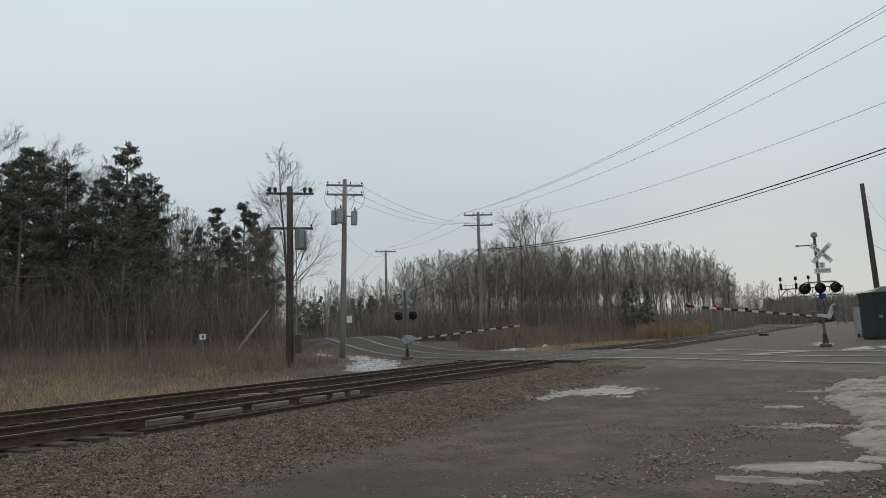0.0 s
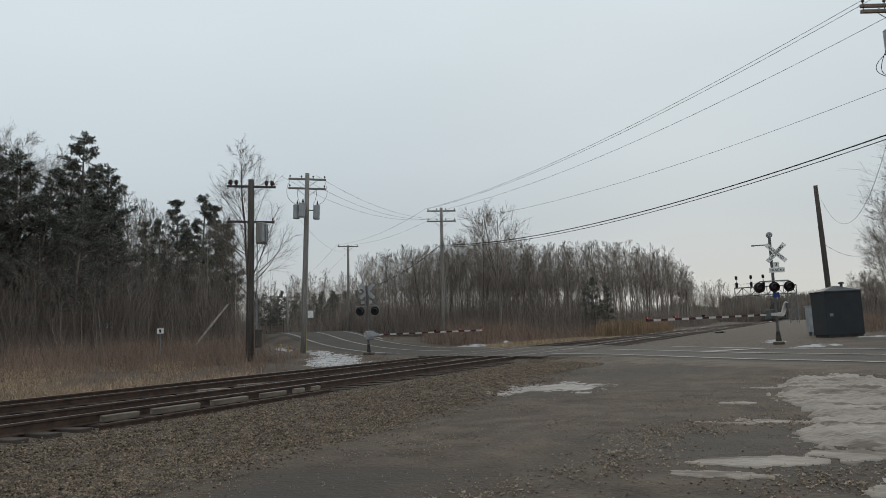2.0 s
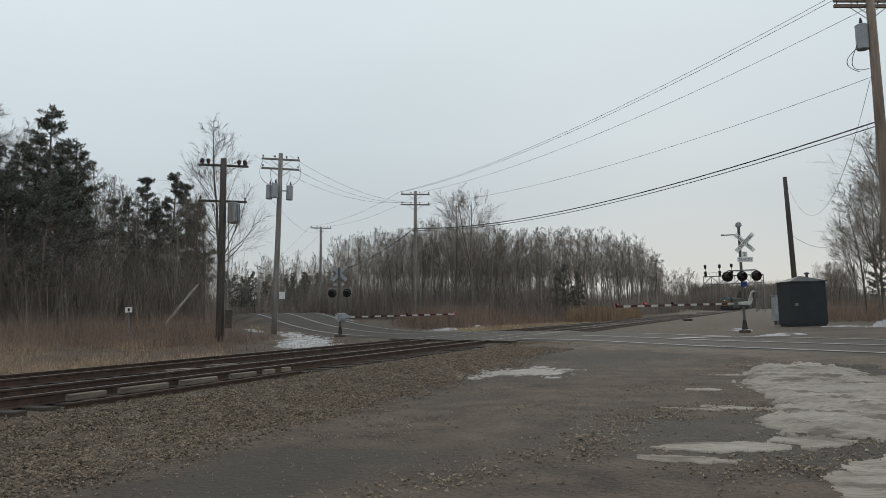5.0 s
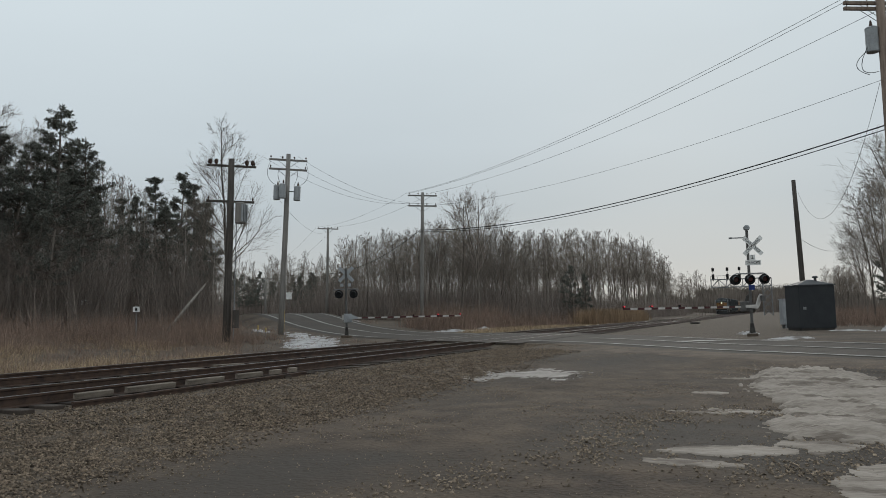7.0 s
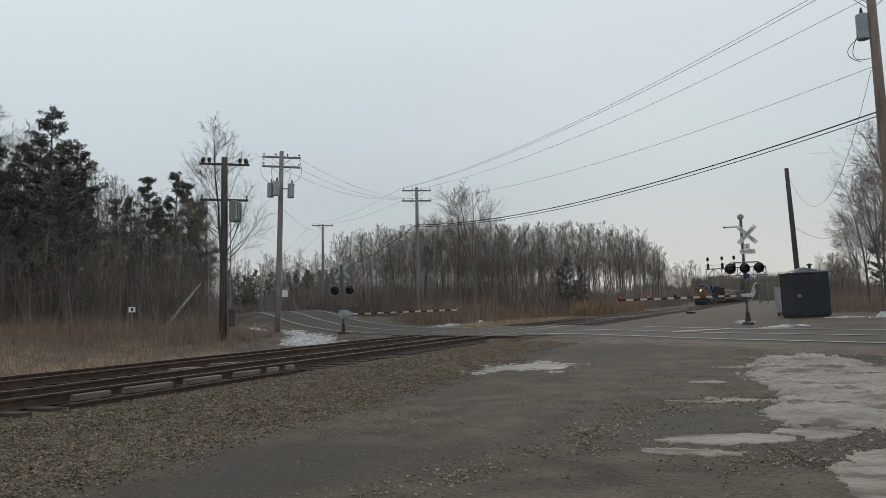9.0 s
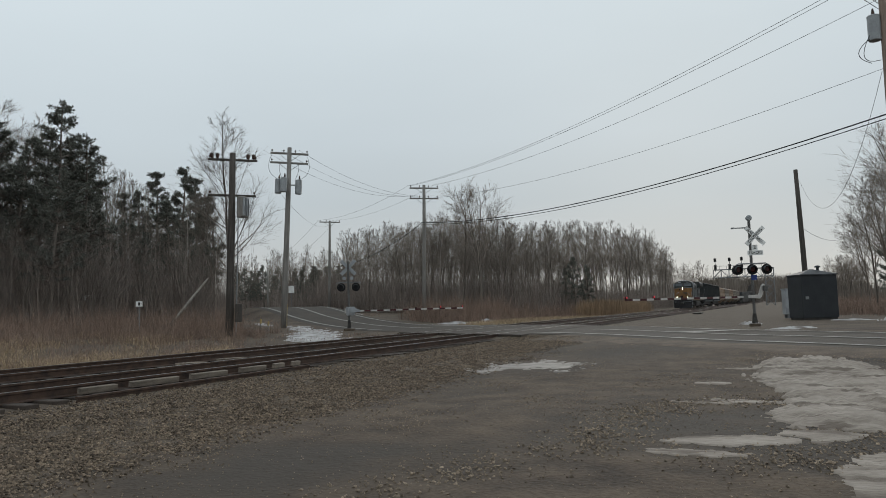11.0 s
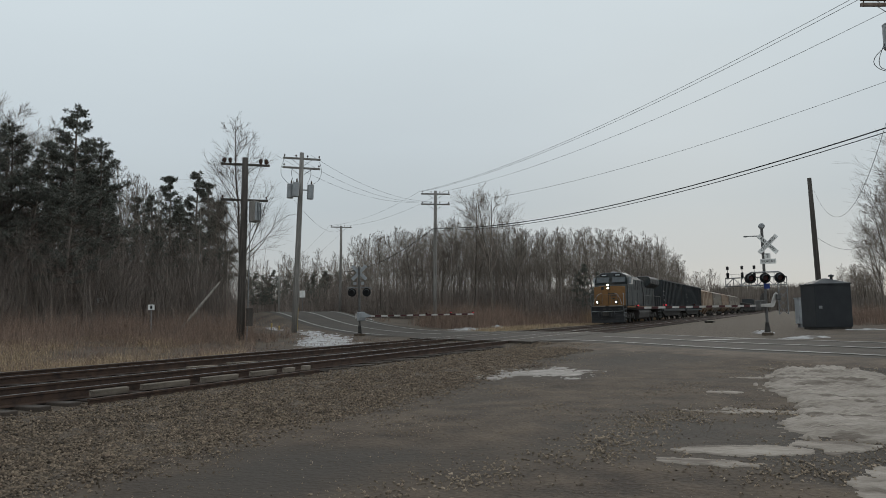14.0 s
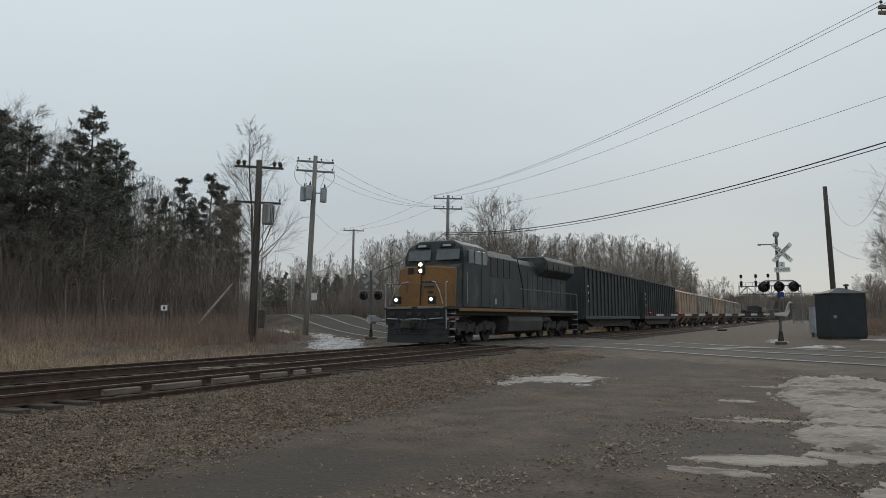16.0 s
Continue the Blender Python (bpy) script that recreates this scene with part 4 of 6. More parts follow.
def build_snow():
    snow_sheet(((15.9, -0.45, 3.3, 1.15, 2), (14.0, -1.7, 3.3, 1.7, 20), (10.9, -1.1, 1.45, 1.45, 0), (12.4, -1.1, 1.2, 1.15, 0), (13.0, -3.4, 2.5, 1.5, 0)), 8.5, 19.8, -5, 1.6, 0.12, 0.32, 2,
               "broad heap of dirty ploughed snow on the lot")
    snow_sheet(((8.78, 0.5, 0.33, 0.82, 5), (9.3, -0.3, 0.35, 0.4, 0)), 8.2, 9.8, -1.5, 1.5, 0.035, 0.16, 6, "trodden tongue of snow at the edge of the lot", 0.03)
    snow_sheet(((7.97, 0.85, 0.17, 0.55, -3),), 7.6, 8.4, 0.1, 1.6, 0.02, 0.1, 7, "thin patch of dirty melting snow", 0.03)
    snow_sheet(((7.3, -1.25, 1.5, 0.95, -8),), 5.4, 9.2, -2.8, -0.1, 0.05, 0.22, 8, "trodden dirty snow at the edge of the lot", 0.035)
    snow_sheet(((14.5, 1.2, 0.16, 0.45, -10),), 14.1, 15, 0.5, 1.9, 0.02, 0.1, 4, "thin patch of dirty melting snow", 0.03)
    snow_sheet(((16.9, 0.85, 0.14, 0.4, 0),), 16.5, 17.4, 0.2, 1.5, 0.02, 0.1, 5, "thin patch of dirty melting snow", 0.03)
    snow_sheet(((12.15, 1.15, 0.13, 0.5, 0), (12.4, 0.6, 0.2, 0.5, 0)), 11.7, 12.9, -0.1, 1.9, 0.02, 0.13, 9, "thin patch of dirty melting snow", 0.03)
    snow_sheet(((17.15, 5.5, 1.2, 1.0, -69),), 15.6, 18.8, 4.0, 7.0, 0.008, 1.15, 1, "flat streaky patch of grey ice on the gravel lot", 0.03, M_ICE)
    snow_patch(50.8, 21.6, 3.2, 1.6, 130, 0.2, 11, "white bank of ploughed snow beside the road")
    snow_patch(54.6, 20.8, 2.2, 1.4, 130, 0.32, 12, "white heap of ploughed snow beside the road")
    snow_sheet(((34.6, 23.0, 4.2, 1.3, 33), (30.5, 19.6, 3.0, 0.6, 26), (38.5, 26.6, 2.4, 0.7, 45)), 26, 42, 17.8, 29.5, 0.05, 0.75, 13, "streaky sheet of wet snow below the grey pole", 0.07, M_SNOWBANK)
    snow_patch(41.2, 31.5, 4.0, 0.9, 50, 0.06, 15)
    snow_patch(66.0, 39.0, 4.5, 1.0, 44, 0.2, 16)
    snow_patch(34.6, -0.3, 2.4, 0.9, 130, 0.09, 17)
    snow_patch(41.5, 1.6, 1.6, 1.1, 20, 0.2, 18, "heap of snow behind the crossing signal")
    snow_patch(46.0, -3.4, 2.2, 0.7, 100, 0.1, 19)
    snow_patch(43.4, -6.1, 4.0, 2.2, 120, 0.85, 20, "bank of ploughed snow beside the road")
    snow_patch(13.5, 17.6, 5.0, 0.35, 3, 0.05, 21)
    snow_patch(26.0, 18.2, 3.0, 0.4, 8, 0.05, 22)


build_snow()

STONE_V = np.array([(1, 0, 0), (-1, 0, 0), (0, 1, 0), (0, -1, 0), (0, 0, 1), (0, 0, -1)], float)
STONE_F = np.array([(0, 2, 4), (2, 1, 4), (1, 3, 4), (3, 0, 4), (2, 0, 5), (1, 2, 5), (3, 1, 5), (0, 3, 5)])


def stones(name, x, y, size, seed, mat, label, sink=0.3):
    rng = np.random.default_rng(seed)
    n = len(x)
    v = STONE_V[None] * (1 + rng.uniform(-0.35, 0.35, (n, 6, 3))) * (size[:, None, None] * rng.uniform(0.6, 1.2, (n, 1, 3)) * np.array([1, 1, 0.7]))
    v = v + rng.normal(0, 0.15, (n, 6, 3)) * size[:, None, None]
    a, tilt = rng.uniform(0, 6.28, n), rng.uniform(-0.6, 0.6, n)
    c, s = np.cos(a)[:, None], np.sin(a)[:, None]
    ct, st = np.cos(tilt)[:, None], np.sin(tilt)[:, None]
    px, pz = v[:, :, 0] * ct - v[:, :, 2] * st, v[:, :, 0] * st + v[:, :, 2] * ct
    py = v[:, :, 1]
    z = ground_z(x, y) + size * (0.6 - sink)
    out = np.stack([px * c - py * s + x[:, None], px * s + py * c + y[:, None], pz + z[:, None]], 2).reshape(-1, 3)
    f = (STONE_F[None] + (np.arange(n) * 6)[:, None, None]).reshape(-1, 3)
    ob = raw(name, out.tolist(), f.tolist(), mat)
    tagged(ob, label, "stones", kind="stuff")


def build_stones():
    rng = np.random.default_rng(11)
    # ballast shoulder of the near track, thinning out along the line
    n = 90000
    x = 3.5 + 30 * rng.random(n) ** 1.5
    y = 10.3 - 3.5 * rng.random(n) ** 0.85 - np.abs(rng.normal(0, 0.45, n))
    keep = road_distance(x, y) > 4.6
    x, y = x[keep], y[keep]
    stones("ballast_stones", x, y, rng.uniform(0.009, 0.025, len(x)), 12, M_STONE, "grey-brown crushed ballast stones on the track shoulder")
    # between and beyond the tracks
    n = 16000
    x = 2 + 36 * rng.random(n)
    y = np.where(rng.random(n) < 0.6, rng.uniform(12.9, 13.8, n), rng.uniform(16.4, 17.9, n))
    keep = road_distance(x, y) > 4.6
    stones("ballast_stones", x[keep], y[keep], rng.uniform(0.02, 0.05, keep.sum()), 13, M_STONE, "crushed ballast stones between the tracks")
    # gravel strewn over the lot in drifts
    n = 60000
    x = 3.0 + 20 * rng.random(n) ** 1.3
    y = -4 + 12 * rng.random(n)
    drift = np.sin(x * 0.9 + 1.3 * np.sin(y * 0.8)) * np.sin(y * 1.1 - x * 0.45) + 0.5 * np.sin(2.3 * y + x)
    keep = (drift + rng.normal(0, 0.45, n) > 0.75) & (road_distance(x, y) > 4.4)
    x, y = x[keep], y[keep]
    stones("gravel", x, y, rng.uniform(0.005, 0.016, len(x)), 14, M_GRAVEL, "small gravel strewn over the muddy lot")
    n = 26000
    x = 3.0 + 19 * rng.random(n) ** 1.4
    y = -4 + 11.5 * rng.random(n)
    keep = (road_distance(x, y) > 4.6) & (rng.random(n) < 0.35 + 0.65 * np.clip((y - 3) / 4, 0, 1))
    stones("fine_gravel", x[keep], y[keep], rng.uniform(0.003, 0.012, keep.sum()), 16, M_GRAVEL, "fine pale gravel trodden into the mud")
    # heaps of coarser stone in the middle of the lot
    px, py, ps = [], [], []
    for cx, cy, sx, sy, m in tuple((a, b, c, d, int(e * 1.7)) for a, b, c, d, e in ((8.7, 2.0, 0.7, 0.35, 420), (10.6, 2.05, 0.6, 0.3, 260), (11.6, 1.6, 0.5, 0.35, 200), (6.8, 2.75, 0.5, 0.22, 170), (12.2, -0.7, 0.25, 1.0, 420), (10.4, -1.0, 0.7, 0.8, 160), (8.3, -0.6, 0.15, 0.5, 70), (18.3, -0.7, 0.3, 0.9, 60), (9.5, -0.4, 0.25, 0.5, 160), (12.4, 0.7, 0.3, 0.5, 160), (8.0, -0.2, 0.2, 0.4, 60), (7.7, 0.0, 0.4, 0.7, 260), (18.8, -1.3, 0.4, 1.2, 160), (5.6, 3.3, 0.5, 0.3, 130))):
        px.append(rng.normal(cx, sx, m)), py.append(rng.normal(cy, sy, m)), ps.append(rng.uniform(0.008, 0.024, m))
    stones("rubble", np.concatenate(px), np.concatenate(py), np.concatenate(ps), 15, M_GRAVEL, "coarse pale stones in loose drifts on the lot")


build_stones()


# ---------------------------------------------------------------- grass, brush and reeds
def blades(name, x, y, height, width, seed, mat, label, lean=0.35, category="grass"):
    """Thin bent blades, each a narrow strip of three faces."""
    rng = np.random.default_rng(seed)
    n = len(x)
    a, b = rng.uniform(0, 6.28, n), rng.uniform(0, 6.28, n)
    le = np.abs(rng.normal(0, lean, n)) * height
    z = ground_z(x, y) - 0.03
    dx, dy = np.cos(a) * width / 2, np.sin(a) * width / 2
    lx, ly = np.cos(b) * le, np.sin(b) * le
    def lay(f, w, zz):
        return [np.stack([x + s * dx * w + lx * f, y + s * dy * w + ly * f, z + zz], 1) for s in (-1, 1)]
    l0, l1 = lay(0, 1, 0), lay(0.35, 0.8, height * 0.6)
    tip = np.stack([x + lx, y + ly, z + height], 1)
    v = np.stack([l0[0], l0[1], l1[1], l1[0], tip], 1).reshape(-1, 3)
    k = (np.arange(n) * 5)[:, None]
    f = np.concatenate([k + np.array([0, 1, 2]), k + np.array([0, 2, 3]), k + np.array([3, 2, 4])])
    ob = raw(name, v.tolist(), f.tolist(), mat)
    tagged(ob, label, category, kind="stuff")


def clumped(rng, n, x0, x1, y0, y1, clumps, spread):
    cx, cy = rng.uniform(x0, x1, clumps), rng.uniform(y0, y1, clumps)
    k = rng.integers(0, clumps, n)
    return cx[k] + rng.normal(0, spread, n), cy[k] + rng.normal(0, spread, n), k


def shrubs(name, cx, cy, height, stems, width, seed, mat, label, fan=0.6, twigs=5, foot=0.16, category="brush"):
    """Leafless bushes: fanned thin stems, each with fine side twigs."""
    rng = np.random.default_rng(seed)
    h = np.repeat(height, stems) * rng.uniform(0.5, 1.1, len(cx) * stems)
    n = len(h)
    base = np.zeros((n, 3))
    base[:, 0] = np.repeat(cx, stems) + rng.normal(0, foot, n) * np.repeat(height, stems)
    base[:, 1] = np.repeat(cy, stems) + rng.normal(0, foot, n) * np.repeat(height, stems)
    base[:, 2] = ground_z(base[:, 0], base[:, 1]) - 0.04
    az, tilt = rng.uniform(0, 6.28, n), np.abs(rng.normal(0, fan, n))
    way = np.stack([np.sin(tilt) * np.cos(az), np.sin(tilt) * np.sin(az), np.cos(tilt)], 1)
    mid = base + way * (h * 0.5)[:, None] * np.array([0.6, 0.6, 1]) + rng.normal(0, 0.06, (n, 3)) * h[:, None]
    tip = base + way * h[:, None]
    a = rng.uniform(0, 6.28, n)
    w = (width * rng.uniform(0.6, 1.3, n))[:, None] * np.stack([np.cos(a), np.sin(a), np.zeros(n)], 1) / 2
    v = np.stack([base - w, base + w, mid + w * 0.75, mid - w * 0.75, tip], 1).reshape(-1, 3)
    k = (np.arange(n) * 5)[:, None]
    f = np.concatenate([k + np.array([0, 1, 2]), k + np.array([0, 2, 3]), k + np.array([3, 2, 4])])
    g = rng.uniform(0.1, 0.95, (n, twigs, 1))
    root = np.where(g < 0.5, base[:, None] + (mid - base)[:, None] * g * 2, mid[:, None] + (tip - mid)[:, None] * (g * 2 - 1))
    d = way[:, None] + rng.normal(0, 0.8, (n, twigs, 3))
    d /= np.linalg.norm(d, axis=2)[:, :, None]
    end = root + d * (h[:, None] * rng.uniform(0.14, 0.38, (n, twigs)))[:, :, None]
    tw = np.stack([root - w[:, None] * 0.4, root + w[:, None] * 0.4, end], 2).reshape(-1, 3)
    f2 = np.arange(n * twigs * 3).reshape(-1, 3) + len(v)
    ob = raw(name, np.concatenate([v, tw]).tolist(), np.concatenate([f, f2]).tolist(), mat)
    tagged(ob, label, category, kind="stuff")


def build_growth():
    rng = np.random.default_rng(21)
    free = lambda x, y: (y > 17.8) & (road_distance(x, y) > 5.3)
    drift = lambda x, y: np.sin(x * 0.55 + 1.7 * np.sin(y * 0.4)) * np.sin(y * 0.8 - x * 0.3) + 0.4 * np.sin(1.9 * x + y)
    # matted straw at the foot of the field
    n = 60000
    x, y, k = clumped(rng, n, 8, 38, 18, 34, 1700, 0.3)
    keep = free(x, y) & (y > 0.84 * x - 0.5) & (drift(x, y) + rng.normal(0, 0.3, n) > -0.25 + 0.05 * np.maximum(x - 16, 0))
    x, y = x[keep], y[keep]
    blades("dry_grass", x, y, rng.uniform(0.08, 0.42, len(x)), rng.uniform(0.007, 0.015, len(x)), 22, M_GRASS, "pale matted straw grass beside the track", 0.95)
    n = 20000
    x, y, k = clumped(rng, n, 6, 38, 18, 34, 900, 0.4)
    keep = free(x, y) & (y > 0.8 * x)
    x, y = x[keep], y[keep]
    blades("dead_weeds", x, y, rng.uniform(0.1, 0.5, len(x)), rng.uniform(0.006, 0.012, len(x)), 43, M_BRUSH, "low brown weeds among the straw", 0.8, "weeds")
    # red-brown bushes between the straw and the woods
    n = 2500
    x, y = rng.uniform(8, 46, n), rng.uniform(22, 48, n)
    keep = free(x, y) & (y > 0.735 * x) & (np.hypot(x, y) < 53) & ((y > 0.8 * x + 0.4) | (np.hypot(x, y) < 45)) & (drift(x, y) + 0.16 * (np.hypot(x, y) - 39) + rng.normal(0, 0.3, n) > 0)
    x, y = x[keep], y[keep]
    shrubs("winter_brush", x, y, np.where(y > 0.8 * x + 0.4, 1, 0.6) * np.clip((np.hypot(x, y) - 24) / 17, 0.35, 1.1) * rng.uniform(0.8, 1.75, len(x)), 22, 0.012, 23, M_BRUSH, "red-brown leafless brush before the woods", 0.8)
    # along the far side of the railway
    n = 2100
    x, y = rng.uniform(50, 125, n), rng.uniform(19.5, 38, n)
    keep = free(x, y) & (y < 20 + 0.16 * x)
    x, y = x[keep], y[keep]
    shrubs("winter_brush", x, y, np.clip((y - 17.5) / 7, 0.25, 1.2) * rng.uniform(0.8, 2.2, len(x)), 20, 0.022, 24, M_BRUSH, "dense red-brown brush along the railway", 0.45)
    n = 14000
    x, y, k = clumped(rng, n, 82, 118, 18.3, 20.8, 240, 0.5)
    keep = np.abs(x - 97) > 1.2
    blades("reeds", x[keep], y[keep], rng.uniform(0.8, 2.2, keep.sum()), rng.uniform(0.015, 0.035, keep.sum()), 25, M_REED, "stand of tan reeds beside the track", 0.15, "reeds")
    n = 9000
    x, y, k = clumped(rng, n, 46, 84, 18.0, 20.5, 260, 0.5)
    keep = free(x, y)
    blades("dry_grass", x[keep], y[keep], rng.uniform(0.08, 0.3, keep.sum()), rng.uniform(0.015, 0.03, keep.sum()), 26, M_GRASS, "low dry grass along the far track", 0.5)
    # trodden verge round the grey pole
    n = 16000
    x, y, k = clumped(rng, n, 24, 70, 18.2, 52, 700, 0.5)
    keep = free(x, y) & (y > 0.55 * x) & (y < 0.9 * x)
    blades("verge_grass", x[keep], y[keep], rng.uniform(0.05, 0.22, keep.sum()), rng.uniform(0.012, 0.03, keep.sum()), 33, M_BRUSH, "short brown winter grass on the verge", 0.7)
    # woods that close the road's far end
    n = 1500
    az, r = np.radians(rng.uniform(29, 43, n)), 98 + 95 * rng.random(n)
    x, y = r * np.cos(az), r * np.sin(az)
    keep = road_distance(x, y) > 8.5
    shrubs("thicket", x[keep], y[keep], 1.5 + 5.5 * rng.random(keep.sum()) ** 1.8, 14, 0.04, 34, M_THICKET, "dark leafless thicket beyond the road", 0.3, 5, 0.1, "thicket")
    # right of the shed
    n = 900
    x, y = rng.uniform(54, 112, n), rng.uniform(-18, -1.0, n)
    keep = (road_distance(x, y) > 6) & (y < -0.03 * x + 0.8)
    x, y = x[keep], y[keep]
    shrubs("winter_brush", x, y, rng.uniform(0.7, 1.9, len(x)), 24, 0.018, 27, M_BRUSH, "red-brown brush behind the signal shed", 0.75)
    # dark thicket under the trees
    n = 2600
    az, r = np.radians(rng.uniform(39.8, 63, n)), 55 + 38 * rng.random(n)
    x, y = r * np.cos(az), r * np.sin(az)
    keep = free(x, y) & (road_distance(x, y) > 8)
    shrubs("thicket", x[keep], y[keep], 1.6 + 6.5 * rng.random(keep.sum()) ** 1.7, 13, 0.032, 28, M_THICKET, "dark leafless thicket under the woods", 0.42, 7, 0.12, "thicket")
    n = 620
    az, r = np.radians(rng.uniform(47.5, 64, n)), 52 + 6 * rng.random(n)
    x, y = r * np.cos(az), r * np.sin(az)
    shrubs("thicket", x, y, 2.0 + 6.5 * rng.random(n) ** 1.3, 12, 0.026, 44, M_THICKET, "brown leafless saplings before the pines", 0.5, 7, 0.1, "thicket")
    n = 3000
    az = np.radians(rng.uniform(6.2, 33, n))
    r = np.maximum(84, 25 / np.sin(az)) * (1 + 0.5 * rng.random(n))
    x, y = r * np.cos(az), r * np.sin(az)
    keep = free(x, y) & (road_distance(x, y) > 9)
    shrubs("thicket", x[keep], y[keep], 1.6 + 5.0 * rng.random(keep.sum()) ** 1.4, 15, 0.035, 29, M_THICKET, "dark leafless thicket at the foot of the trees", 0.45, 6, 0.12, "thicket")


build_growth()


# ---------------------------------------------------------------- trees
def limb(sh, rng, p, d, length, r0, r1, sides, segs, wander, lift):
    """Adds a wandering tapered limb; returns its points."""
    pts, p, d = [Vector(p)], Vector(p), Vector(d).normalized()
    for k in range(segs):
        d = (d + Vector((rng.gauss(0, wander), rng.gauss(0, wander), rng.gauss(0, wander) + lift))).normalized()
        p = p + d * (length / segs)
        pts.append(p.copy())
    sh.tube(pts, [r0 + (r1 - r0) * k / segs for k in range(segs + 1)], sides, False)
    return pts


def turned(rng, d, deg):
    side = d.orthogonal().normalized()
    side.rotate(Matrix.Rotation(rng.uniform(0, 6.28), 3, d))
    return (d * math.cos(radians(deg)) + side * math.sin(radians(deg))).normalized()


def bare_tree(h, seed, bole=0.3, angle=38, branches=18, spread=0.34, trunk_r=0.011, forks=1, twig=0.02, mat=None, subs=6, twigs=5, wander=0.06, open_out=21):
    """A leafless tree, one trunk with limbs and a crown of fine twigs."""
    rng = random.Random(seed)
    t = thing("bare_tree", pose(0, 0, 0), "tall leafless grey tree with fine twigs", "tree", "leafless trees")
    trunk, crown = Shape(), Shape()
    trunk.smooth = True
    stems = []
    r0 = h * trunk_r
    if forks == 1:
        stems.append((limb(trunk, rng, (0, 0, -0.3), (0, 0, 1), h * 0.97, r0, 0.02, 7, 8, 0.05, 0.05), r0))
    else:
        base = limb(trunk, rng, (0, 0, -0.3), (0, 0, 1), h * 0.3, r0, r0 * 0.8, 7, 3, 0.03, 0.05)
        for k in range(forks):
            d = turned(rng, Vector((0, 0, 1)), open_out * rng.uniform(0.5, 1.2))
            stems.append((limb(trunk, rng, base[-1], d, h * rng.uniform(0.55, 0.68), r0 * 0.7, 0.02, 6, 7, 0.07, 0.08), r0 * 0.7))
    for pts, rr in stems:
        n = len(pts) - 1
        for b in range(branches // len(stems)):
            f = bole + (0.97 - bole) * (b + rng.random()) / (branches // len(stems)) if forks == 1 else 0.08 + 0.88 * rng.random()
            i = min(int(f * n), n - 1)
            p = pts[i].lerp(pts[i + 1], f * n - i)
            axis = (pts[i + 1] - pts[i]).normalized()
            d = turned(rng, axis, angle + rng.uniform(-10, 14))
            ln = h * spread * (1.12 - f) * rng.uniform(0.6, 1.1) + 0.5
            r1 = max(twig, rr * (1.05 - f) * 0.5)
            bp = limb(crown, rng, p, d, ln, r1, twig * 0.7, 3, 4, wander, 0.05)
            for s in range(subs):
                g = 0.25 + 0.72 * rng.random()
                j = min(int(g * 4), 3)
                q = bp[j].lerp(bp[j + 1], g * 4 - j)
                d2 = turned(rng, (bp[j + 1] - bp[j]).normalized(), 34 + rng.uniform(-8, 10))
                l2 = ln * 0.5 * (1.1 - g * 0.6) * rng.uniform(0.7, 1.2)
                sp = limb(crown, rng, q, d2, l2, twig * 0.9, twig * 0.5, 3, 2, wander, 0.06)
                for w in range(twigs):
                    e = sp[0].lerp(sp[-1], rng.uniform(0.3, 1.0))
                    limb(crown, rng, e, turned(rng, (sp[-1] - sp[0]).normalized(), 34), l2 * rng.uniform(0.35, 0.7), twig * 0.6, twig * 0.35, 3, 1, 0.1, 0.08)
    part("trunk", trunk, mat or M_BARK, t)
    part("crown", crown, M_TWIG, t, "crown of fine bare twigs")
    return t


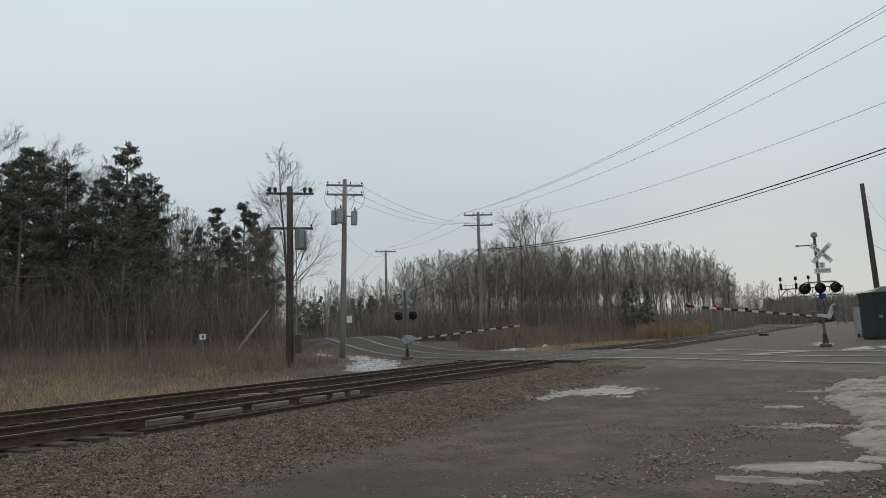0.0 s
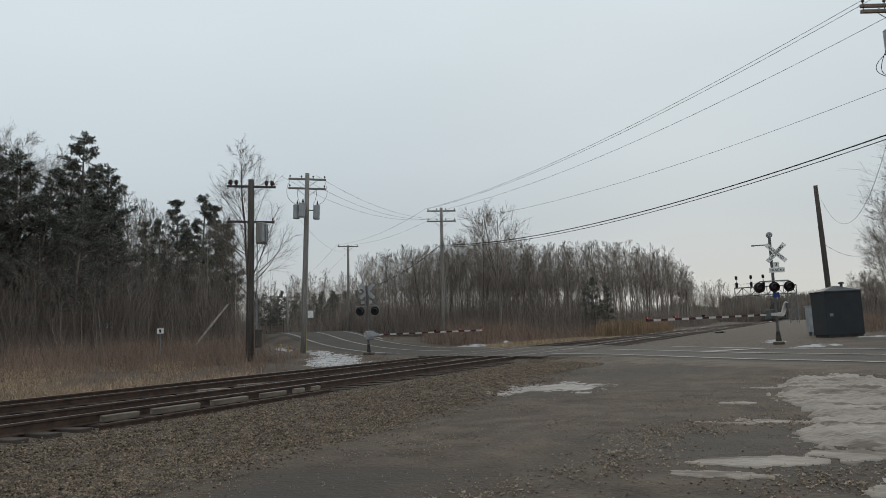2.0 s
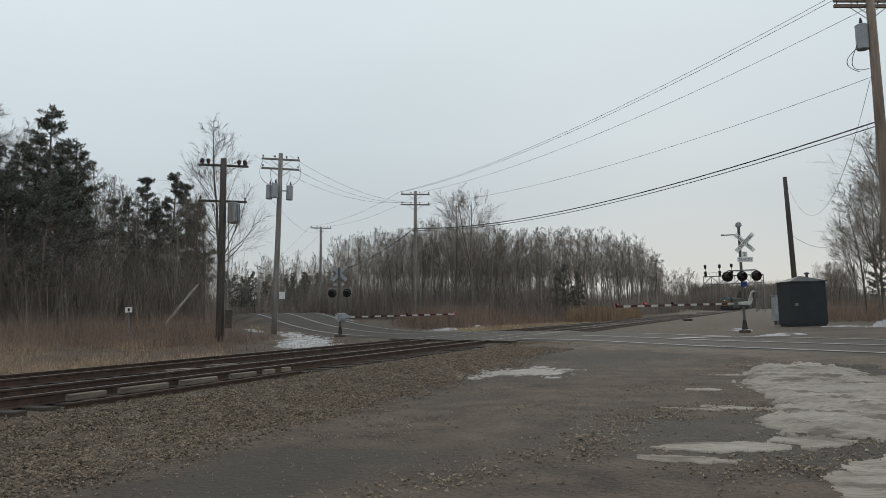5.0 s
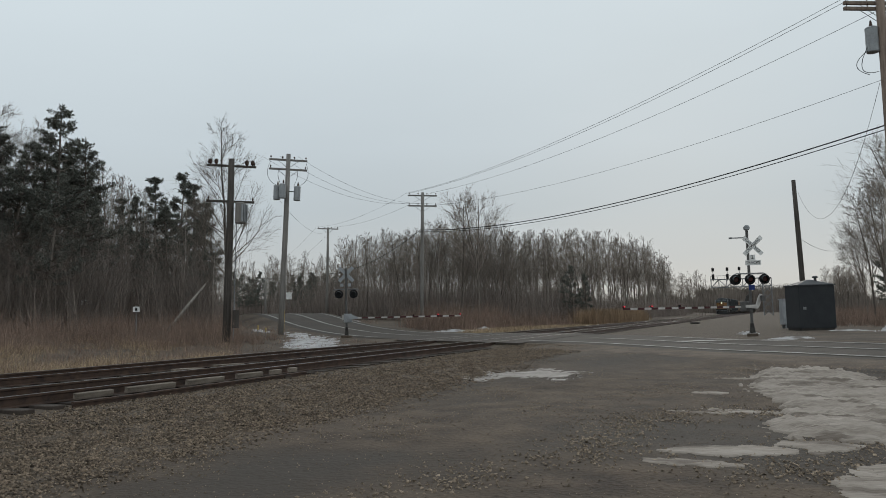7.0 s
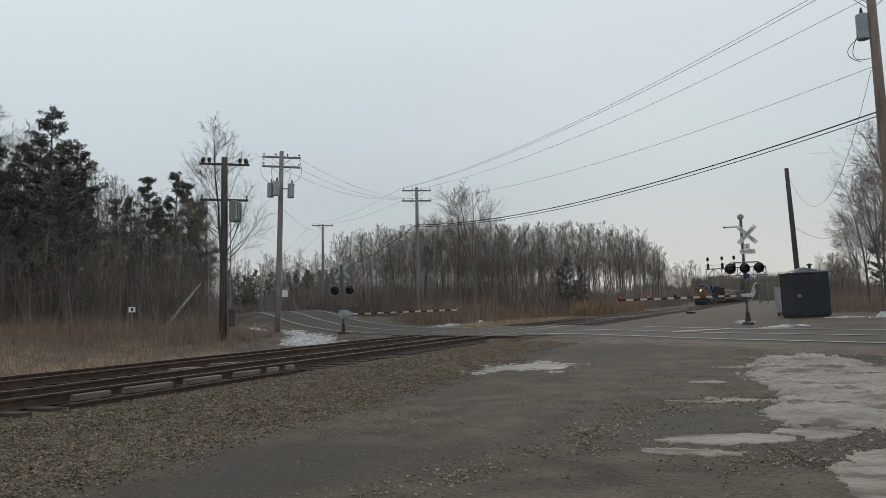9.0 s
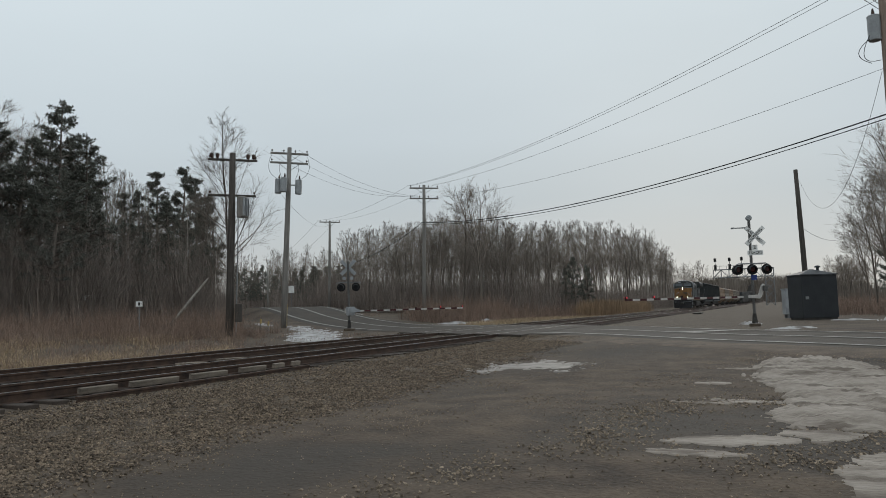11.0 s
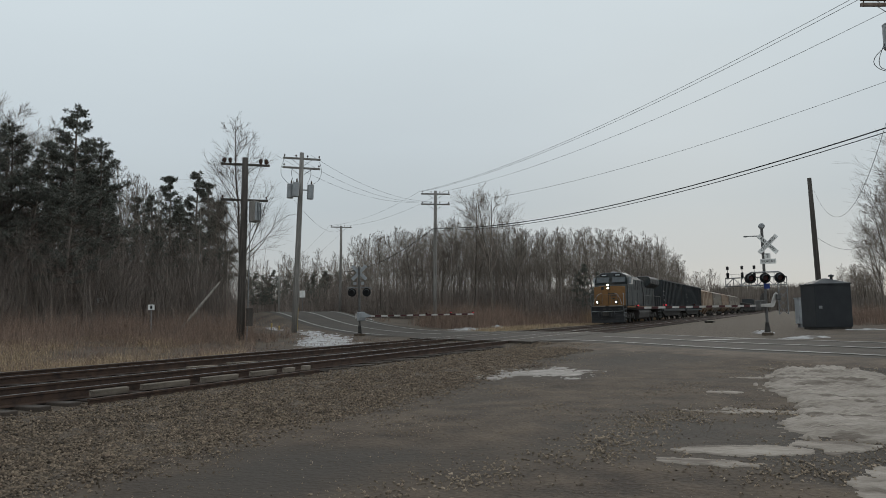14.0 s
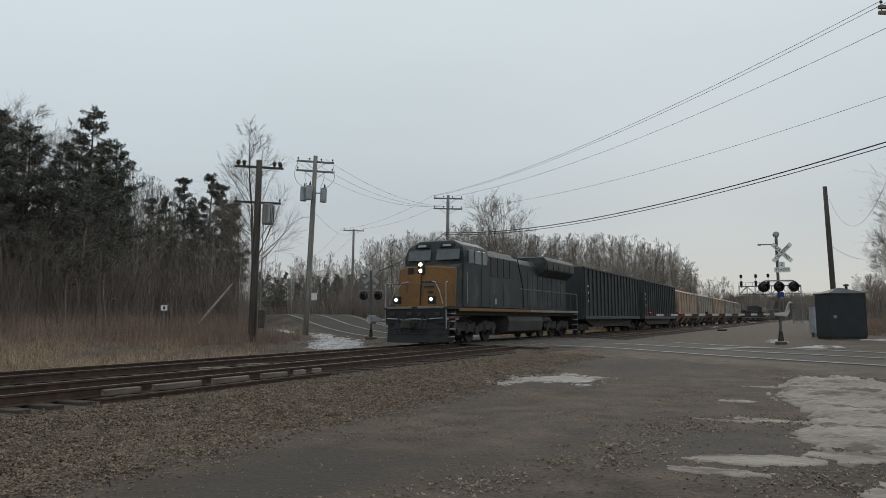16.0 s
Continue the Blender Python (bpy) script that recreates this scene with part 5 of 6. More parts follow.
def pine_tree(h, seed, bole=0.3, dense=1.0, spread=0.26):
    """A pine with a bare lower stem, whorled limbs and ragged clumps of needles."""
    rng = random.Random(seed)
    nr = np.random.default_rng(seed)
    t = thing("pine_tree", pose(0, 0, 0), "dark green pine with ragged clumps of needles", "tree", "pine trees")
    trunk, limbs = Shape(), Shape()
    trunk.smooth = True
    pts = limb(trunk, rng, (0, 0, -0.3), (0, 0, 1), h, h * 0.013, 0.03, 8, 10, 0.025, 0.06)
    cl = []
    whorls = int(15 * dense)
    for w in range(whorls):
        f = bole + (0.985 - bole) * (w + 0.5 * rng.random()) / whorls
        i = min(int(f * 10), 9)
        p = pts[i].lerp(pts[i + 1], f * 10 - i)
        for b in range(rng.randint(3, 5)):
            a = rng.uniform(0, 6.28)
            up = -0.08 + 0.75 * (f - bole) + rng.uniform(-0.12, 0.15)
            ln = h * spread * (1.04 - f) ** 0.95 * rng.uniform(0.45, 1.25) * min(1, 0.55 + 2 * (f - bole)) + 0.25
            bp = limb(limbs, rng, p, (math.cos(a), math.sin(a), up), ln, 0.012 * h * (1.05 - f) * 0.5 + 0.015, 0.015, 4, 4, 0.1, 0.07)
            for c in range(max(4, int(ln * 4.2))):
                g = 0.35 + 0.65 * rng.random() ** 0.7
                j = min(int(g * 4), 3)
                q = bp[j].lerp(bp[j + 1], g * 4 - j)
                off = Vector((rng.gauss(0, 0.22), rng.gauss(0, 0.22), rng.gauss(0.08, 0.13))) * (0.4 + 0.16 * ln)
                cl.append(q + off)
                if rng.random() < 0.5:
                    limbs.tube([q, q + off], [0.012, 0.008], 3, False)
    for k in range(6):
        cl.append(pts[-1] + Vector((rng.gauss(0, 0.1), rng.gauss(0, 0.1), -0.14 * k)))
    c = np.array([tuple(p) for p in cl])
    per = 28
    base = np.repeat(c, per, 0)
    d = nr.normal(0, 1, (len(base), 3))
    d[:, 2] = d[:, 2] * 0.7 + 0.35
    d /= np.linalg.norm(d, axis=1)[:, None]
    ln = nr.uniform(0.15, 0.34, len(base))[:, None]
    start = base + d * 0.03
    side = np.cross(d, nr.normal(0, 1, (len(base), 3)))
    side /= np.linalg.norm(side, axis=1)[:, None]
    wd = nr.uniform(0.02, 0.042, len(base))[:, None]
    v = np.stack([start, start + d * ln * 0.6 + side * wd, start + d * ln, start + d * ln * 0.6 - side * wd], 1).reshape(-1, 3)
    k = (np.arange(len(base)) * 4)[:, None]
    f = k + np.array([0, 1, 2, 3])
    part("trunk", trunk, M_BARK, t)
    part("branchwork", limbs, M_BARK, t)
    me = bpy.data.meshes.new("needles")
    me.from_pydata(v.tolist(), [], f.tolist())
    me.materials.append(M_NEEDLE)
    ob = new("needles", me)
    ob.parent = t
    return t


def build_trees():
    rng = random.Random(77)
    poplar = [bare_tree(14, 100 + k, 0.3, 31, 22, 0.34, 0.0062, 1, 0.0085, M_BARK if k % 3 == 2 else M_PALEBARK, 6, 5, 0.045) for k in range(5)]
    oak = [bare_tree(16, 200 + k, 0.26, 38, 36, 0.46, 0.0095, 1 + 2 * (k % 2), 0.0105, None, 8, 7, 0.07, 13) for k in range(4)]
    slim = [bare_tree(13, 300 + k, 0.25, 36, 18, 0.36, 0.006, 1, 0.009) for k in range(4)]
    pines = [pine_tree(16, 400 + k, 0.24 + 0.05 * k, 1.25 - 0.05 * k, 0.36) for k in range(4)]
    scrub = [pine_tree(12, 450 + k, 0.3, 0.95, 0.27) for k in range(2)]
    used = set()

    tall = {kind: max(p.co.z for c in kind.children for p in c.data.vertices) for kind in poplar + oak + slim + pines + scrub}

    def plant(kind, b, d, el):
        x, y = at_bearing(b, d)
        if float(road_distance(np.array([x]), np.array([y]))[0]) < 6.5:
            return
        height = EYE + d * math.tan(radians(el)) - gz(x, y)
        if kind not in used:
            used.add(kind)
            kind.matrix_basis = pose(x, y, gz(x, y) - 0.05, 0, 0, rng.uniform(0, 360))
            k = height / tall[kind]
            kind.scale = (k, k, k)
            return
        k = height / tall[kind]
        ob = copy_thing(kind, pose(x, y, gz(x, y) - 0.05, 0, 0, rng.uniform(0, 360)))
        ob.scale = (k, k, k)

    far_v, far_f, light = [], [], []
    for k in range(4):
        t = bare_tree(14, 500 + k, 0.28, 33, 13, 0.36, 0.007, 1, 0.016, None, 5, 4, 0.05)
        v, f = [], []
        for c in list(t.children):
            f.append(np.array([p.vertices[:] for p in c.data.polygons]) + sum(len(q) for q in v))
            v.append(np.array([p.co[:] for p in c.data.vertices]))
            bpy.data.objects.remove(c)
        bpy.data.objects.remove(t)
        light.append((np.concatenate(v), np.concatenate(f)))

    def plant_far(b, d, el):
        """Trees of the back rows, which nobody can tell apart."""
        x, y = at_bearing(b, d)
        if float(road_distance(np.array([x]), np.array([y]))[0]) < 6.5:
            return
        z = gz(x, y)
        v, f = light[len(far_v) % 4]
        k, a = (EYE + d * math.tan(radians(el)) - z) / v[:, 2].max(), rng.uniform(0, 6.28)
        c, s = math.cos(a), math.sin(a)
        far_f.append(f + sum(len(q) for q in far_v))
        far_v.append(np.column_stack([v[:, 0] * c - v[:, 1] * s, v[:, 0] * s + v[:, 1] * c, v[:, 2]]) * k + np.array([x, y, z]))

    # pines at the edge of the left woods
    for i, (b, d, el) in enumerate(((50.8, 57, 15.0), (53.6, 56, 12.4), (52.2, 60, 12.9), (55.6, 55, 14.7), (49.2, 59, 12.9), (51.4, 53, 10.6), (57.5, 54, 13.9), (59.5, 55, 13.6), (54.6, 58, 13.6),
                                    (49.9, 61, 12.6), (56.6, 60, 14.4), (48.5, 62, 11.0), (61.5, 56, 13.8), (-6.7, 62, 4.6), (-7.8, 64, 5.4))):
        plant(pines[i % 4], b, d, el)
    for i, (b, d, el) in enumerate(((44.7, 66, 10.6), (43.0, 68, 10.9), (42.0, 72, 10.2), (45.6, 70, 9.2), (41.2, 70, 8.8), (43.7, 64, 8.6), (46.9, 72, 9.0), (42.6, 62, 6.4), (45.2, 61, 6.2), (41.0, 63, 5.4), (14.1, 100, 3.7), (13.2, 102, 3.1), (15.0, 104, 2.9))):
        plant(scrub[i % 2], b, d, el)
    # single leafless trees that stand out
    for i, (b, d, el) in enumerate(((39.7, 62, 15.0), (53.4, 61, 13.8), (55.5, 63, 14.5), (38.2, 76, 7.2), (37.6, 80, 6.6), (21.2, 82, 10.1), (22.6, 84, 9.0), (25.0, 90, 7.6), (-6.6, 70, 10.8), (-8.2, 66, 12.0), (-7.4, 78, 8.5), (-9.6, 64, 12.0), (-5.7, 66, 7.6), (-6.4, 60, 8.6), (-7.6, 58, 9.5), (-5.3, 74, 5.6), (49.6, 64, 12.4), (19.8, 92, 7.6), (54.8, 57, 14.6), (57.2, 58, 16.0), (52.6, 64, 14.2), (40.9, 70, 9.5))):
        plant(oak[i % 4], b, d, el)
    # close stand of slim stems in the left woods
    for i in range(110):
        b, d = rng.uniform(39.2, 61), rng.uniform(58, 94)
        el = (9.4 if b > 41 else 6.5) * rng.uniform(0.7, 1.05)
        if 46.2 < b < 48.3:
            el = rng.uniform(9.6, 11.2)
        if d > 77:
            plant_far(b, d, el)
        else:
            plant((slim + poplar)[i % 9], b, d, el)
    # even stand of pale stems right of the road, falling towards the railway
    tops_b, tops_el = (6.6, 7.3, 7.9, 8.8, 10.4, 12, 14.5, 17, 19, 23, 27, 30, 32.5), (2.6, 3.4, 4.3, 5.2, 5.9, 6.3, 6.5, 6.4, 6.4, 7.0, 6.8, 6.6, 5.6)
    for i in range(330):
        b = 7.2 + 24.5 * rng.random() ** 1.05
        lo = max(86, 27 / math.sin(radians(b)))
        d = lo * (1 + 0.6 * rng.random())
        x, y = at_bearing(b, d)
        if float(road_distance(np.array([x]), np.array([y]))[0]) < 10:
            continue
        el = float(np.interp(b, tops_b, tops_el)) * rng.uniform(0.86, 1.03)
        if d > lo * 1.27:
            plant_far(b, d, el)
        else:
            plant((poplar + slim[:2])[i % 7], b, d, el)
    # far side of the road and the distance
    for i in range(64):
        b, d = rng.uniform(30.5, 39.5), rng.uniform(130, 205)
        x, y = at_bearing(b, d)
        if float(road_distance(np.array([x]), np.array([y]))[0]) < 9:
            continue
        if i % 3:
            plant_far(b, d, rng.uniform(3.6, 5.0))
        else:
            plant(scrub[i % 2], b, d, rng.uniform(2.4, 3.4))
    for i in range(56):
        b, d = rng.uniform(30.5, 39.5), rng.uniform(112, 175)
        x, y = at_bearing(b, d)
        if float(road_distance(np.array([x]), np.array([y]))[0]) < 8:
            continue
        if i % 2:
            plant(scrub[i % 4 // 2], b, d, rng.uniform(2.6, 3.9))
        else:
            plant_far(b, d, rng.uniform(4.0, 5.3))
    for i in range(26):
        b = rng.uniform(4.9, 7.6)
        d = rng.uniform(250, 330)
        plant_far(b, d, rng.uniform(2.3, 3.1))
    for i in range(14):
        b, d = rng.uniform(-5.2, -3.0), rng.uniform(120, 150)
        plant(oak[i % 4], b, d, rng.uniform(2.0, 3.0))
    back = raw("back_woods", np.concatenate(far_v).tolist(), np.concatenate(far_f).tolist(), M_TWIG)
    tagged(back, "back rows of leafless grey trees", "woods", kind="stuff")
    # thin line of woods on the skyline
    nr = np.random.default_rng(5)
    n = 30000
    az = np.radians(nr.uniform(-14, 70, n))
    r = 360 + 160 * nr.random(n)
    x, y = r * np.cos(az), r * np.sin(az)
    tall = 8 + 6 * np.sin(az * 40) * np.sin(az * 17 + 1) + nr.uniform(-3, 4, n)
    keep = np.abs(y - 13) > 6.5
    blades("far_woods", x[keep], y[keep], np.clip(tall, 3, 15)[keep], nr.uniform(0.25, 0.7, keep.sum()), 31, M_TWIG, "grey leafless woods on the skyline", 0.08, "woods")


build_trees()


def build_line_end():
    """Woods that close the view where the line runs out of sight."""
    rng = np.random.default_rng(41)
    n = 9000
    x, y = rng.uniform(720, 800, n), rng.uniform(-30, 70, n)
    blades("far_woods", x, y, rng.uniform(10, 25, n), rng.uniform(0.4, 1.1, n), 42, M_TWIG, "grey leafless woods where the railway runs out of sight", 0.08, "woods")


build_line_end()


# ---------------------------------------------------------------- the train
def wheelset(parent, x, r, z=None):
    """Two flanged wheels on an axle, turning about the axle."""
    w = Shape()
    for s in (-1, 1):
        y = s * 0.7175
        w.tube([(0, y - s * 0.07, 0), (0, y - s * 0.055, 0), (0, y - s * 0.05, 0), (0, y + s * 0.07, 0)], [r + 0.03, r + 0.03, r, r - 0.006], 22)
        w.tube([(0, y + s * 0.07, 0), (0, y + s * 0.085, 0)], [r * 0.35, r * 0.3], 12)
    w.tube([(0, -0.95, 0), (0, 0.95, 0)], 0.09, 8)
    return part("wheelset", w, M_UNDER, parent, "", 0, pose(x, 0, r))


def bogie(parent, x, spacing, axles, r, beam_z, out=1.06):
    b = new("truck")
    b.parent = parent
    b.matrix_basis = pose(x, 0, 0)
    wheels = []
    half = spacing * (axles - 1) / 2
    for k in range(axles):
        wheels.append((wheelset(b, -half + k * spacing, r), r))
    for s in (-1, 1):
        side = Shape()
        side.prism([(-half - 0.55, beam_z - 0.1), (-half - 0.3, beam_z + 0.18), (-half * 0.5, beam_z + 0.2), (0, beam_z - 0.08), (half * 0.5, beam_z + 0.2), (half + 0.3, beam_z + 0.18), (half + 0.55, beam_z - 0.1), (half + 0.2, beam_z - 0.26), (half * 0.5, beam_z - 0.2), (0, beam_z - 0.34), (-half * 0.5, beam_z - 0.2), (-half - 0.2, beam_z - 0.26)], 1, s * out - 0.07, s * out + 0.07)
        part("side_frame", side, M_UNDER, b, "", 0.015)
        for k in range(axles):
            part("axle_box", Shape().box(-half + k * spacing, s * (out + 0.06), r, 0.36, 0.16, 0.34), M_UNDER, b, "", 0.03)
        for k in range(axles - 1):
            xx = -half + (k + 0.5) * spacing
            part("spring", Shape().tube([(xx, s * (out + 0.03), beam_z - 0.3), (xx, s * (out + 0.03), beam_z + 0.12)], 0.12, 10), M_UNDER, b)
    part("bolster", Shape().box(0, 0, beam_z, 0.5, 2.0, 0.35), M_UNDER, b)
    return wheels


def rail_bar(parent, pts, r=0.022, mat=None, label=""):
    part("handrail", Shape().tube(pts, r, 6), mat or M_MAST, parent, label)


def build_locomotive():
    t = thing("locomotive", pose(30, FAR_Y, 0), "dark blue diesel locomotive with a golden nose and lit headlights", "locomotive")
    # running gear
    wheels = bogie(t, 3.3, 2.05, 3, 0.53, 0.78) + bogie(t, 16.0, 2.05, 3, 0.53, 0.78)
    part("fuel_tank", Shape().prism([(-1.35, 1.25), (-1.45, 1.0), (-1.35, 0.45), (-0.9, 0.3), (0.9, 0.3), (1.35, 0.45), (1.45, 1.0), (1.35, 1.25)], 0, 6.9, 12.4), M_GONDOLA, t, "grimy fuel tank", 0.03)
    for s in (-1, 1):
        part("air_tank", Shape().tube([(12.6, s * 1.2, 1.05), (14.0, s * 1.2, 1.05)], 0.18, 12), M_UNDER, t)
    part("underframe", Shape().box(9.5, 0, 1.4, 19.8, 2.6, 0.28), M_UNDER, t, "", 0.02)
    part("deck", Shape().box(9.4, 0, 1.57, 20.1, 3.1, 0.08), M_UNDER, t)
    for s in (-1, 1):
        part("sill_stripe", Shape().box(5.2, s * 1.555, 1.52, 9.4, 0.02, 0.13), M_LOCO_GOLD, t, "golden stripe along the sill")
        part("sill_plate", Shape().box(14.6, s * 1.555, 1.52, 9.3, 0.02, 0.13), M_HOPPER_GREY, t, "faded dusty sill plate")
    # pilot
    plough = [(-0.5, -1.48), (-0.88, -0.8), (-1.0, 0.0), (-0.88, 0.8), (-0.5, 1.48), (-0.3, 1.48), (-0.3, -1.48)]
    pilot = Shape()
    pilot.add([(x - 0.08, y * 0.97, 0.12) for x, y in plough] + [(x + 0.1, y, 0.95) for x, y in plough],
              [tuple(range(7))[::-1], tuple(range(7, 14))] + [(i, (i + 1) % 7, (i + 1) % 7 + 7, i + 7) for i in range(7)])
    p = part("pilot", pilot, M_BLACK, t, "black snow-plough pilot", 0.02)
    part("plate", Shape().box(-0.62, 0, 1.25, 0.1, 2.9, 0.7), M_BLACK, p, "", 0.02)
    part("coupler", Shape().box(-1.0, 0, 0.9, 0.75, 0.3, 0.3).box(-1.35, 0.06, 0.9, 0.25, 0.42, 0.36), M_UNDER, t, "", 0.04)
    for yy in (-0.7, -0.45, 0.45, 0.7):
        part("brake_hose", Shape().tube([(-0.68, yy, 1.2), (-1.0, yy, 1.05), (-1.15, yy * 0.95, 0.7), (-1.08, yy * 0.9, 0.55)], 0.03, 6), M_WIRE, t)
    for s in (-1, 1):
        for k in range(4):
            part("front_step", Shape().box(-0.15 + 0.05 * k, s * 1.42, 0.35 + 0.33 * k, 0.5, 0.22, 0.04), M_CAN, t, "grey steel step")
        rail_bar(t, [(-0.62, s * 1.46, 0.7), (-0.62, s * 1.46, 2.65), (-0.4, s * 1.42, 2.7), (-0.1, s * 1.3, 2.7)], 0.022, M_CAN, "pale handrail beside the nose")
        rail_bar(t, [(0.15, s * 1.52, 0.6), (0.15, s * 1.52, 2.1), (-0.1, s * 1.5, 2.6), (-0.3, s * 1.3, 2.75)], 0.022)
    rail_bar(t, [(-0.62, -1.42, 2.62), (-0.62, 1.42, 2.62)], 0.014)
    for yy in (-0.95, -0.4, 0.4, 0.95):
        rail_bar(t, [(-0.62, yy, 1.6), (-0.62, yy, 2.62)], 0.013)
    part("uncoupling_lever", Shape().tube([(-0.72, -1.35, 1.15), (-0.75, -0.5, 1.1), (-1.05, -0.1, 1.12), (-0.75, 0.5, 1.1), (-0.72, 1.35, 1.15)], 0.022, 6), M_CAN, t, "pale uncoupling lever")
    for yy in (-1.1, -0.25, 0.25, 1.1):
        part("hose_bracket", Shape().box(-0.7, yy, 1.32, 0.08, 0.22, 0.16), M_UNDER, t, "", 0.015)
    for s in (-1, 1):
        rail_bar(t, [(-0.12, s * 0.55, 2.75), (-0.3, s * 0.8, 2.7), (-0.5, s * 1.1, 2.3), (-0.6, s * 1.3, 1.75)], 0.02, M_CAN, "pale curved handrail on the nose")
        part("anticlimber", Shape().box(-0.66, s * 0.75, 1.6, 0.16, 1.2, 0.1), M_HOPPER_GREY, t, "", 0.02)
        for zz in (0.5, 0.72):
            part("plough_edge", Shape().tube([(-0.58, s * 1.44, zz), (-0.9, s * 0.8, zz), (-1.03, 0, zz)], 0.015, 5), M_UNDER, p)
    # nose
    plan = [(-0.18, -0.75), (-0.18, 0.75), (0.35, 1.43), (0.5, 1.43), (0.5, -1.43), (0.35, -1.43)]
    nose = Shape()
    low, top = [(x, y, 1.62) for x, y in plan], [(x + 0.18, y * 0.99, 3.42 if i in (0, 1) else 3.36) for i, (x, y) in enumerate(plan)]
    n = len(plan)
    nose.add(low + top, [tuple(range(n)), tuple(range(n, 2 * n))] + [(i, (i + 1) % n, (i + 1) % n + n, i + n) for i in range(n)])
    nz = part("nose", nose, M_LOCO_GOLD, t, "golden painted nose", 0.05)
    part("nose_door", Shape().box(-0.17, 0.3, 2.35, 0.05, 0.62, 1.45, pose(0, 0, 0, 0, 5.8, 0).to_3x3()), M_LOCO_GOLD, nz, "", 0.015)
    for yy in (-0.02, 0.62):
        part("hinge_rail", Shape().tube([(-0.22, yy, 1.8), (-0.1, yy, 2.95)], 0.016, 5), M_BLACK, nz)
    # faded emblem as plain bars
    for yy, zz, w, h in ((0.36, 2.72, 0.5, 0.07), (0.0, 2.72, 0.3, 0.09), (-0.42, 2.72, 0.42, 0.08), (0.1, 2.55, 0.34, 0.07), (-0.42, 2.52, 0.5, 0.07), (0.45, 2.28, 0.22, 0.09), (-0.5, 2.28, 0.22, 0.09)):
        part("emblem_bar", Shape().box(-0.235 + (zz - 1.62) * 0.1 + 0.02, yy, zz, 0.02, w, h), M_LOCO_DARK, nz, "faded dark emblem mark")
    roof = Shape().add([(0.69, -1.42, 3.37), (0.69, 1.42, 3.37), (0.5, 0.75, 3.44), (0.5, -0.75, 3.44), (1.3, -1.43, 3.6), (1.3, 1.43, 3.6), (1.3, -1.43, 1.62), (1.3, 1.43, 1.62), (0.51, -1.42, 1.62), (0.51, 1.42, 1.62)],
                       [(0, 3, 2, 1, 5, 4), (0, 4, 6, 8), (1, 9, 7, 5), (4, 5, 7, 6), (8, 6, 7, 9), (0, 8, 9, 1, 2, 3)])
    part("nose_back", roof, M_LOCO_DARK, t, "dark blue nose side and top")
    lamp = part("headlight_plate", Shape().box(-0.06, 0, 3.36, 0.1, 0.34, 0.62), M_BLACK, t, "black headlight housing", 0.03)
    for zz in (3.22, 3.5):
        part("headlight", Shape().tube([(-0.11, 0, zz), (-0.135, 0, zz)], 0.075, 16), M_HEADLAMP, lamp, "lit headlight")
    for s in (-1, 1):
        d = part("ditch_light", Shape().box(-0.7, s * 0.84, 1.93, 0.2, 0.3, 0.34), M_BLACK, t, "black ditch light box", 0.02)
        part("lens", Shape().tube([(-0.805, s * 0.84, 1.95), (-0.82, s * 0.84, 1.95)], 0.065, 14), M_HEADLAMP, d, "lit ditch light")
    part("horn_box", Shape().box(-0.08, 0.5, 3.2, 0.08, 0.24, 0.32), M_BLACK, t, "dark square vent on the nose", 0.01)
    # cab
    cab = Shape().prism([(-1.48, 1.62), (-1.5, 3.9), (-1.38, 4.38), (-0.85, 4.66), (0.85, 4.66), (1.38, 4.38), (1.5, 3.9), (1.48, 1.62)], 0, 1.1, 4.2)
    for i in range(8):
        x, y, z = cab.v[i]
        if z > 3.3:
            cab.v[i] = (x + 0.28 * (z - 3.5), y, z)
    c = part("cab", cab, M_LOCO_DARK, t, "dark blue cab", 0.04)
    part("cab_roof", Shape().prism([(-1.3, 4.45), (-0.85, 4.68), (0.85, 4.68), (1.3, 4.45), (0.8, 4.6), (-0.8, 4.6)], 0, 1.5, 4.15), M_LOCO_ROOF, t, "grey cab roof")
    tilt = pose(0, 0, 0, 0, 15.6, 0).to_3x3()
    for s in (-1, 1):
        part("windscreen", Shape().box(1.19, s * 0.72, 4.0, 0.03, 1.15, 0.5, tilt), M_GLASS, c, "broad cab windscreen", 0.01)
        part("number_board", Shape().box(1.31, s * 0.62, 4.44, 0.05, 0.72, 0.2, tilt), M_BLACK, c, "black number board", 0.01)
        part("number_bar", Shape().box(1.28, s * 0.62, 4.44, 0.02, 0.4, 0.1, tilt), M_CAN, c, "pale unreadable figures")
        for xa, w in ((1.95, 0.6), (2.8, 0.75), (3.6, 0.55)):
            part("side_window", Shape().box(xa, s * 1.5, 3.92, w, 0.03, 0.62), M_GLASS, c, "cab side window", 0.01)
        part("mirror", Shape().box(1.75, s * 1.62, 3.95, 0.03, 0.22, 0.6), M_CAN, c)
        part("cab_door", Shape().box(3.55, s * 1.495, 2.55, 0.7, 0.02, 1.8), M_LOCO_DARK, c, "", 0.005)
        part("grab_iron", Shape().tube([(1.45, s * 1.52, 1.8), (1.45, s * 1.55, 3.2)], 0.018, 5), M_CAN, c)
    # equipment behind the cab, hood and radiator
    h1 = part("inverter_cabinet", Shape().prism([(-1.46, 1.62), (-1.46, 4.1), (-1.1, 4.45), (1.1, 4.45), (1.46, 4.1), (1.46, 1.62)], 0, 4.22, 8.1), M_LOCO_DARK, t, "", 0.03)
